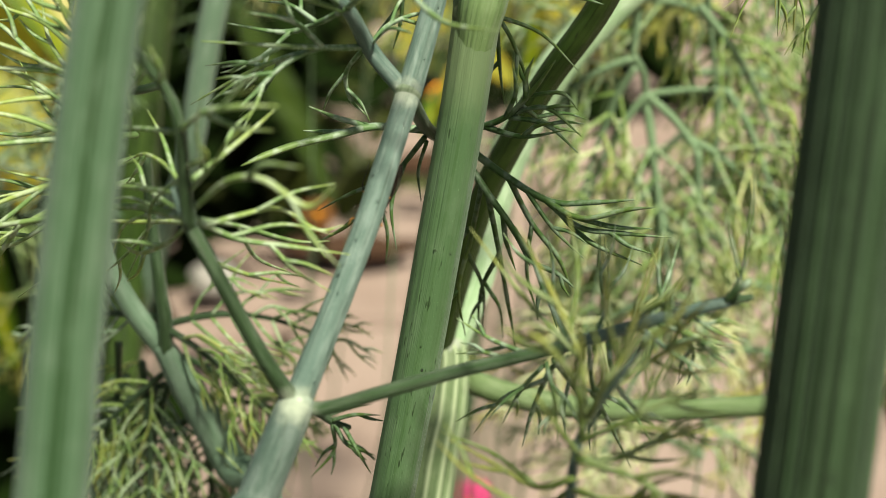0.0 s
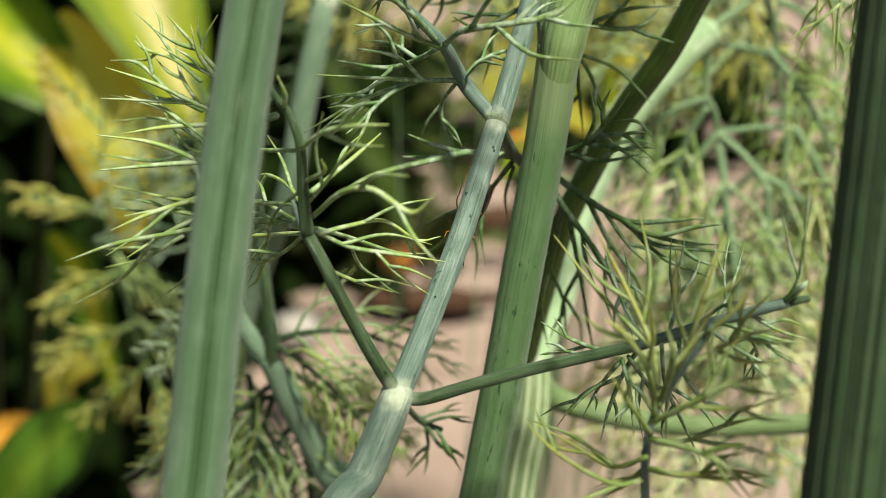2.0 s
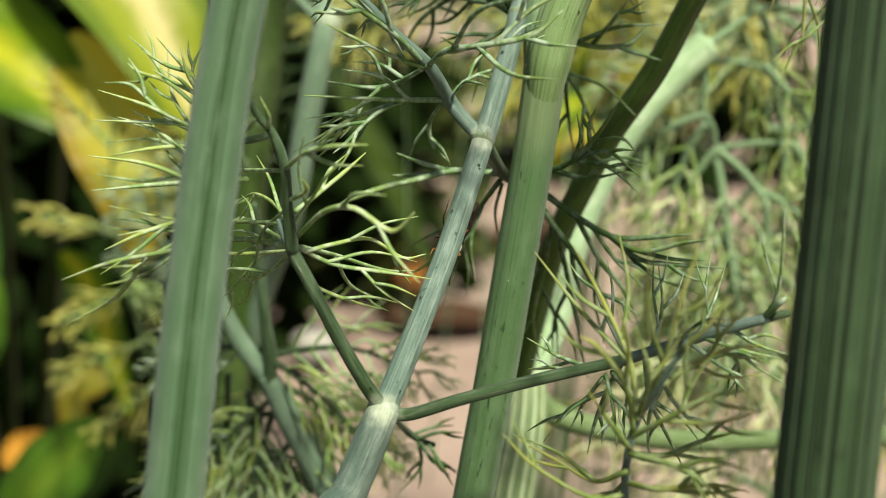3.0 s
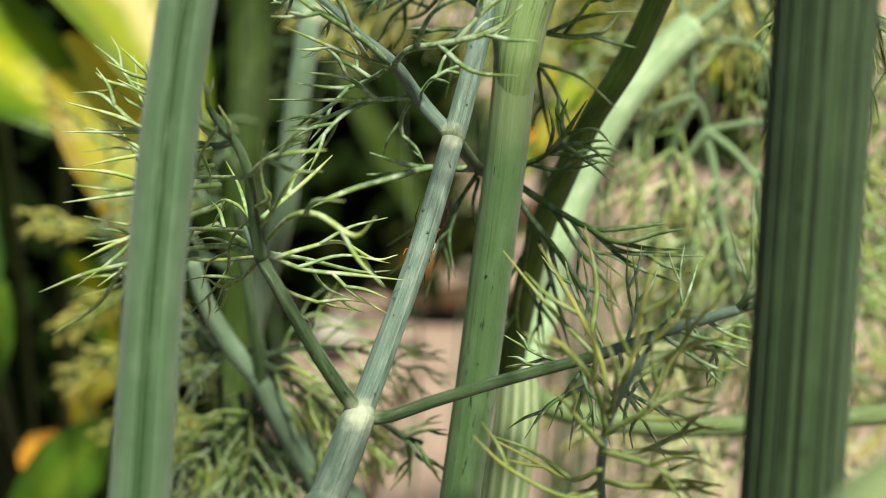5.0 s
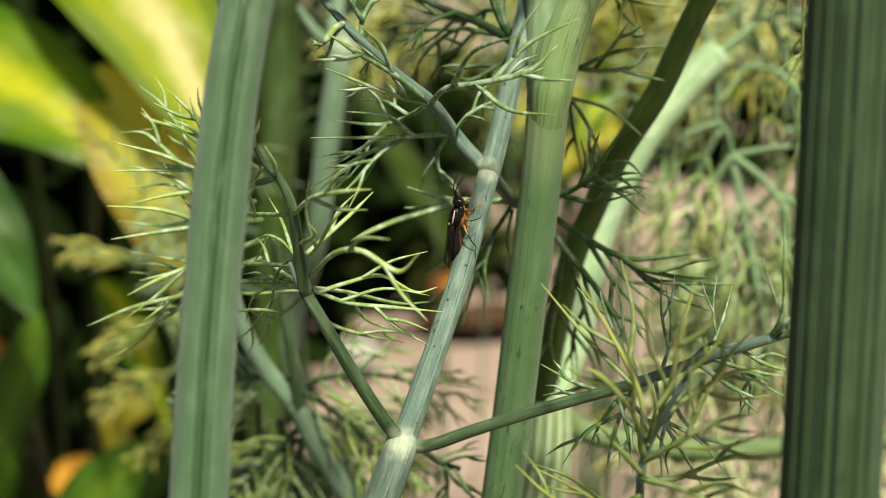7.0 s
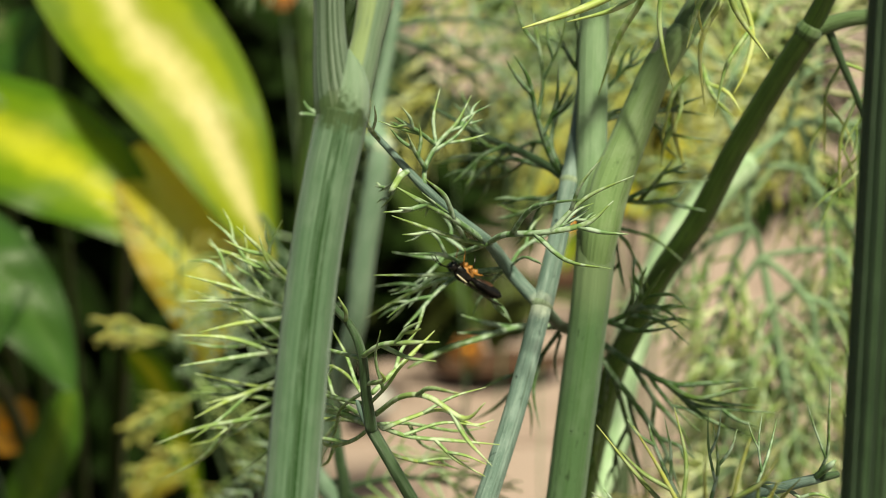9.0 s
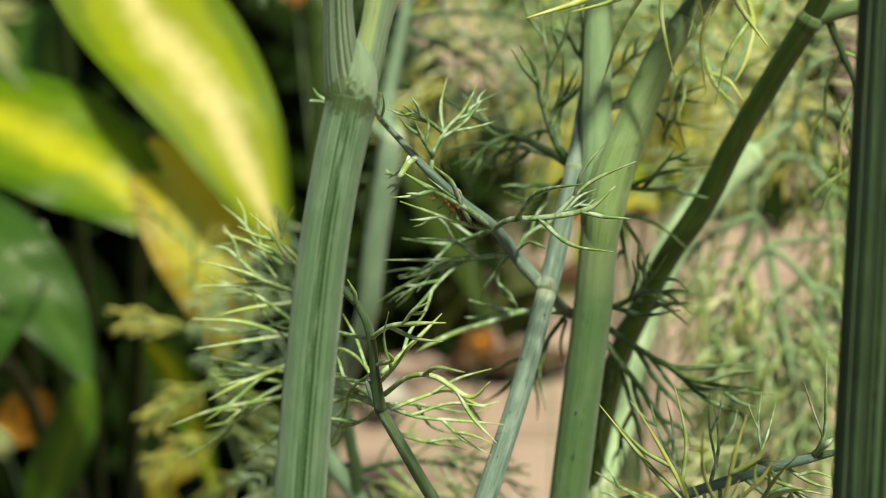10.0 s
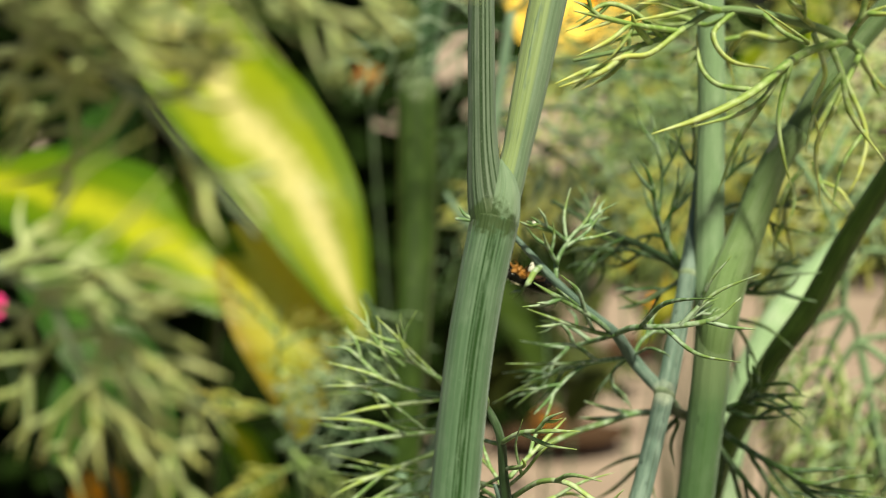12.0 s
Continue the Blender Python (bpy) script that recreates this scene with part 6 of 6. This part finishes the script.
blossom("orange double flower on a thin stem", (-3.6, 623.0, 380.0), 9.5, PETAL_ORANGE, 1)
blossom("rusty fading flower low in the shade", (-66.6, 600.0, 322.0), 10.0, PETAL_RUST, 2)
blossom("orange flower beside broad leaves", (-238.0, 500.0, 258.0), 13.0, PETAL_DULL, 3)
blossom("dull orange flower near the soil", (-279.0, 500.0, 318.0), 15.0, PETAL_DULL, 4)
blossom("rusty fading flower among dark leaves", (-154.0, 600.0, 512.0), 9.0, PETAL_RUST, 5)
blossom("large golden flower above the paving", (-48.0, 800.0, 548.0), 54.0, PETAL_YELLOW, 6)
blossom("magenta flower close to the ground", (19.0, 800.0, 40.0), 24.0, PETAL_PINK, 7)
blossom("magenta flower between pale fronds", (-389.0, 600.0, 388.0), 11.0, PETAL_PINK, 8)


# ---- small things on the paving ----
def pebble(at, size, seed):
    st = Shape()
    st.ball((0, 0, 0), size, None, 12, 16)
    rnd = random.Random(seed)
    st.v = [tuple(c * (1 + 0.08 * noise.noise(Vector(v) * 60 + Vector((seed, 0, 0)))) for c in v) for v in st.v]
    ob = tagged(new("pebble", st.mesh("pebble", PEBBLE)), "pale rounded pebble lying on the ground", "stone", "pebbles")
    ob.location = at


pebble((-0.265, 1.27, 0.035), (0.028, 0.024, 0.020), 1)
pebble((-0.34, 1.16, 0.03), (0.036, 0.03, 0.026), 2)


def dead_leaf(at, turn, seed):
    st = thing("fallen_leaf", "curled brown dead leaf lying on paving", "leaf", "fallen leaves")
    rnd = random.Random(seed)
    grid = []
    for j in range(12):
        f = j / 11
        w = 0.045 * math.sin(math.pi * (0.04 + 0.92 * f)) ** 0.8
        grid.append([(0.17 * (f - 0.5), w * e, 0.018 * e * e + 0.03 * (f - 0.5) ** 2 + 0.004 * math.sin(9 * f + 3 * e)) for e in (-1, -0.5, 0, 0.5, 1)])
    s = Shape()
    s.sheet(grid)
    part("blade", s, BARK, st)
    s = Shape()
    s.tube([(-0.085, 0, 0.009), (-0.11, 0.004, 0.012), (-0.13, 0.012, 0.006)], [0.002, 0.0016, 0.0014], 7, 4)
    part("leafstalk", s, BARK, st)
    st.matrix_basis = pose(*at, 0, 0, turn)


dead_leaf((-0.13, 1.42, 0.012), 8, 1)
dead_leaf((-0.05, 1.85, 0.012), 60, 2)
dead_leaf((-0.42, 1.05, 0.022), -30, 3)


# ---- dry flecks caught on a frond ----
def fleck(at, half, turn, material, label):
    s = Shape()
    s.ball((0, 0, 0), [h / 1000 for h in half], None, 8, 10)
    s.v = [tuple(c * (1 + 0.25 * noise.noise(Vector(v) * 900)) for c in v) for v in s.v]
    ob = new("dry_fleck", s.mesh("dry_fleck", material))
    ob.parent = thin
    ob.matrix_basis = pose(*[c / 1000 for c in at], 0, turn, 0)
    tagged(ob, label)


WHITE_DRY = plain_material("dry_white_husk", (0.780, 0.770, 0.720), 0.7, 0.3, 0.2, 2500.0)
fleck((-22.3, 173.6, 503.0), (0.75, 0.3, 0.28), -6, WHITE_DRY, "dry white husk")
fleck((-23.2, 173.6, 495.0), (0.5, 0.4, 1.1), 20, WHITE_DRY, "dry white husk")
fleck((-20.2, 173.0, 498.6), (0.45, 0.4, 0.5), 0, BARK, "small brown bud")


# ---- dew on the stems ----
def dew(parent, spec, count, seed):
    rnd = random.Random(seed)
    pts, radii = mm(spec[0]), [r / 1000 for r in spec[1]]
    for k in range(count):
        i = rnd.randrange(len(pts) - 1)
        f = rnd.random()
        a, c = Vector(pts[i]), Vector(pts[i + 1])
        r = radii[i] * (1 - f) + radii[i + 1] * f
        d = (c - a).normalized()
        out = Vector((rnd.uniform(-0.9, 0.9), -1, 0.2))
        out = (out - d * out.dot(d)).normalized()
        q = rnd.uniform(0.00010, 0.00024)
        s = Shape()
        s.ball(a.lerp(c, f) + out * (r + q * 0.35), (q, q, q), None, 6, 8)
        part("dew_drop", s, DROP, parent)


dew(mid, STEM_S, 14, 1)
dew(mid, STEM_M, 8, 2)
dew(thin, STEM_T, 22, 3)
dew(thin, STEM_C1, 6, 4)


# ---- wasp ----
SHELL_AMBER = plain_material("tan_shell", (0.300, 0.140, 0.040), 0.45, 0.4, 0.3, 2500.0)
SHELL_TAN = plain_material("dark_brown_shell", (0.060, 0.026, 0.014), 0.4, 0.5, 0.3, 2500.0)

def wasp():
    """Slender wasp; nose along x, back along z; millimetres / 1000."""
    w = thing("wasp", "small black and amber wasp with smoky folded wings", "wasp")
    k = 0.00112
    s = Shape()
    s.ball((3.9 * k, 0, 0.1 * k), (0.75 * k, 1.05 * k, 0.9 * k))
    head = part("head", s, SHELL_BLACK, w, "glossy black head")
    s = Shape()
    for y in (-1, 1):
        s.ball((4.15 * k, 0.72 * y * k, 0.15 * k), (0.42 * k, 0.4 * k, 0.62 * k))
    part("eyes", s, SHELL_BLACK, head)
    s = Shape()
    s.ball((4.2 * k, 0, -0.55 * k), (0.25 * k, 0.30 * k, 0.2 * k))
    part("face", s, SHELL_CREAM, head, "cream lower face")
    s = Shape()
    s.ball((1.9 * k, 0, 0.15 * k), (1.55 * k, 1.1 * k, 1.15 * k))
    part("thorax", s, SHELL_BLACK, w, "black back plate")
    s = Shape()
    s.ball((1.8 * k, 0, -0.45 * k), (1.45 * k, 1.0 * k, 0.85 * k))
    part("breast", s, SHELL_AMBER, w, "tan underside")
    for y in (-1, 1):
        for x in (2.6, 1.7, 0.7):
            s = Shape()
            s.ball((x * k, 0.5 * y * k, -1.15 * k), (0.38 * k, 0.32 * k, 0.5 * k))
            part("leg_base", s, SHELL_ORANGE, w, "amber leg base")
    s = Shape()
    for y in (-1, 1):
        s.tube([(2.9 * k, 0.75 * y * k, 0.72 * k), (1.9 * k, 0.95 * y * k, 0.85 * k), (0.9 * k, 0.75 * y * k, 0.85 * k)], [0.08 * k, 0.13 * k, 0.07 * k], 8, 4)
    s.ball((0.75 * k, 0, 1.0 * k), (0.22 * k, 0.28 * k, 0.2 * k))
    part("markings", s, SHELL_CREAM, w, "cream stripes on the back")
    s = Shape()
    for y in (-1, 1):
        s.ball((2.5 * k, 0.62 * y * k, -0.15 * k), (1.15 * k, 0.5 * k, 0.6 * k))
    part("side_plates", s, SHELL_BLACK, w)
    s = Shape()
    s.tube([(0.6 * k, 0, -0.1 * k), (-0.2 * k, 0, -0.1 * k), (-1.4 * k, 0, -0.15 * k), (-3.0 * k, 0, -0.3 * k), (-4.3 * k, 0, -0.5 * k), (-4.9 * k, 0, -0.6 * k)],
           [0.35 * k, 0.4 * k, 0.8 * k, 0.95 * k, 0.7 * k, 0.2 * k], 16, 5)
    ab = part("abdomen", s, SHELL_BLACK, w, "slim dark abdomen")
    s = Shape()
    s.tube([(-0.3 * k, 0, -0.35 * k), (-1.4 * k, 0, -0.45 * k), (-2.6 * k, 0, -0.62 * k), (-3.6 * k, 0, -0.7 * k)], [0.3 * k, 0.68 * k, 0.74 * k, 0.3 * k], 16, 5)
    part("belly", s, SHELL_TAN, ab, "brown underside")
    for y in (-1, 1):
        for ln, wd, z in ((7.0, 1.3, 1.15), (5.4, 1.0, 0.95)):
            grid = []
            for j in range(9):
                f = j / 8
                half = wd * math.sin(math.pi * (0.08 + 0.86 * f)) ** 0.7 * (0.45 + 0.55 * f)
                cx, cy = 1.6 - ln * f, y * (0.55 + 0.5 * f)
                grid.append([(cx * k, (cy + half * e) * k, (z - 0.35 * f - 0.25 * abs(e)) * k) for e in (-1, -0.4, 0.2, 1)])
            s = Shape()
            s.sheet(grid)
            part("wing", s, WING, w, "smoky see-through wing")
        s = Shape()
        s.tube([(4.5 * k, 0.3 * y * k, 0.5 * k), (5.4 * k, 0.5 * y * k, 0.9 * k), (6.6 * k, 0.9 * y * k, 0.8 * k), (7.8 * k, 1.3 * y * k, 0.3 * k)], [0.13 * k, 0.09 * k, 0.08 * k, 0.05 * k], 6, 5)
        part("antenna", s, SHELL_BLACK, w)
        for x0, x1, x2, m_, far in ((2.8, 3.5, 4.3, SHELL_ORANGE, SHELL_ORANGE), (1.9, 1.8, 2.3, SHELL_ORANGE, SHELL_BLACK), (0.9, -0.2, -1.9, SHELL_ORANGE, SHELL_BLACK)):
            s = Shape()
            s.tube([(x0 * k, 0.5 * y * k, -0.95 * k), ((x0 + x1) / 2 * k, 1.2 * y * k, -1.0 * k), (x1 * k, 1.8 * y * k, -1.3 * k)], [0.22 * k, 0.18 * k, 0.08 * k], 8, 4)
            leg = part("leg", s, m_, w)
            s = Shape()
            s.tube([(x1 * k, 1.8 * y * k, -1.3 * k), ((x1 + x2) / 2 * k, 2.0 * y * k, -1.9 * k), (x2 * k, 1.7 * y * k, -2.7 * k), ((2 * x2 - x1) * k, 1.7 * y * k, -2.9 * k)], [0.09 * k, 0.08 * k, 0.06 * k, 0.03 * k], 7, 4)
            part("shin", s, far, leg)
    return w


insect = wasp()


def facing(at, nose, back):
    """Pose with x along nose and z near back; place in millimetres."""
    x = Vector(nose).normalized()
    z = (Vector(back) - x * Vector(back).dot(x)).normalized()
    y = z.cross(x)
    m = Matrix((x, y, z)).transposed().to_4x4()
    m.translation = Vector(at) / 1000
    return m


def motions():
    walk(insect, [(t, facing(at, nose, back)) for t, at, nose, back in (
        (0, (-4.3, 171.8, 457.4), (-0.24, -0.57, -0.78), (0.14, 0.82, -0.56)),
        (3, (-4.3, 171.8, 457.4), (-0.24, -0.57, -0.78), (0.14, 0.82, -0.56)),
        (5.4, (-4.3, 171.8, 457.4), (-0.24, -0.57, -0.78), (0.14, 0.82, -0.56)),
        (5.7, (-5.5, 170.4, 456.8), (-0.48, -0.72, -0.50), (-0.42, 0.69, -0.59)),
        (5.9, (-7.0, 169.2, 456.9), (-0.55, -0.83, -0.12), (0.13, 0.06, -0.99)),
        (6.05, (-6.5, 169.2, 457.2), (-0.53, -0.78, 0.32), (0.06, -0.42, -0.91)),
        (6.2, (-6.2, 168.8, 457.6), (-0.49, -0.63, 0.60), (-0.41, -0.44, -0.80)),
        (6.4, (-6.9, 168.0, 458.6), (-0.19, -0.41, 0.89), (-0.92, -0.23, -0.31)),
        (6.5, (-7.0, 166.5, 459.1), (0.13, 0.00, 0.99), (-0.95, -0.29, 0.12)),
        (6.6, (-7.0, 167.0, 459.8), (0.15, 0.00, 0.99), (-0.92, -0.37, 0.14)),
        (6.9, (-5.9, 168.0, 463.4), (0.16, 0.00, 0.99), (-0.92, -0.37, 0.15)),
        (7.2, (-5.2, 169.0, 464.3), (0.22, 0.00, 0.98), (-0.90, -0.38, 0.20)),
        (8.2, (-7.2, 173.5, 463.7), (-0.39, 0.39, 0.83), (-0.91, -0.28, -0.30)),
        (8.8, (-12.0, 173.0, 474.4), (-0.65, -0.21, 0.73), (-0.62, -0.41, -0.67)),
        (9.2, (-11.2, 173.0, 477.5), (-0.76, -0.20, 0.62), (-0.52, -0.38, -0.76)),
        (9.5, (-10.7, 173.0, 477.6), (-0.74, -0.20, 0.65), (-0.55, -0.38, -0.74)),
        (9.7, (-11.7, 176.0, 478.9), (-0.62, -0.21, 0.75), (-0.78, 0.10, -0.61)),
        (9.85, (-13.9, 174.0, 483.3), (-0.34, -0.43, 0.84), (-0.90, 0.41, -0.16)),
        (10, (-14.5, 171.5, 487.5), (-0.43, -0.34, 0.84), (0.12, 0.90, 0.42)),
        (10.2, (-17.4, 168.5, 489.2), (-0.53, -0.62, 0.57), (-0.76, 0.06, -0.65)),
        (10.4, (-19.7, 166.0, 489.7), (-0.56, -0.60, 0.57), (-0.56, -0.24, -0.80)),
        (10.6, (-21.0, 166.0, 491.8), (-0.56, -0.54, 0.63), (-0.55, -0.32, -0.77)),
        (10.8, (-22.6, 166.0, 496.0), (-0.49, -0.55, 0.68), (-0.59, -0.36, -0.72)),
        (11, (-22.4, 166.0, 495.8), (-0.56, -0.56, 0.61), (-0.54, -0.31, -0.78)),
        (11.2, (-22.4, 167.0, 494.8), (-0.60, -0.57, 0.56), (-0.64, -0.07, -0.76)),
        (11.5, (-23.1, 169.0, 494.6), (-0.69, -0.59, 0.42), (-0.57, 0.07, -0.82)),
        (12, (-23.7, 170.0, 493.8), (-0.70, -0.59, 0.41), (-0.55, 0.08, -0.83)),
    )])


motions()
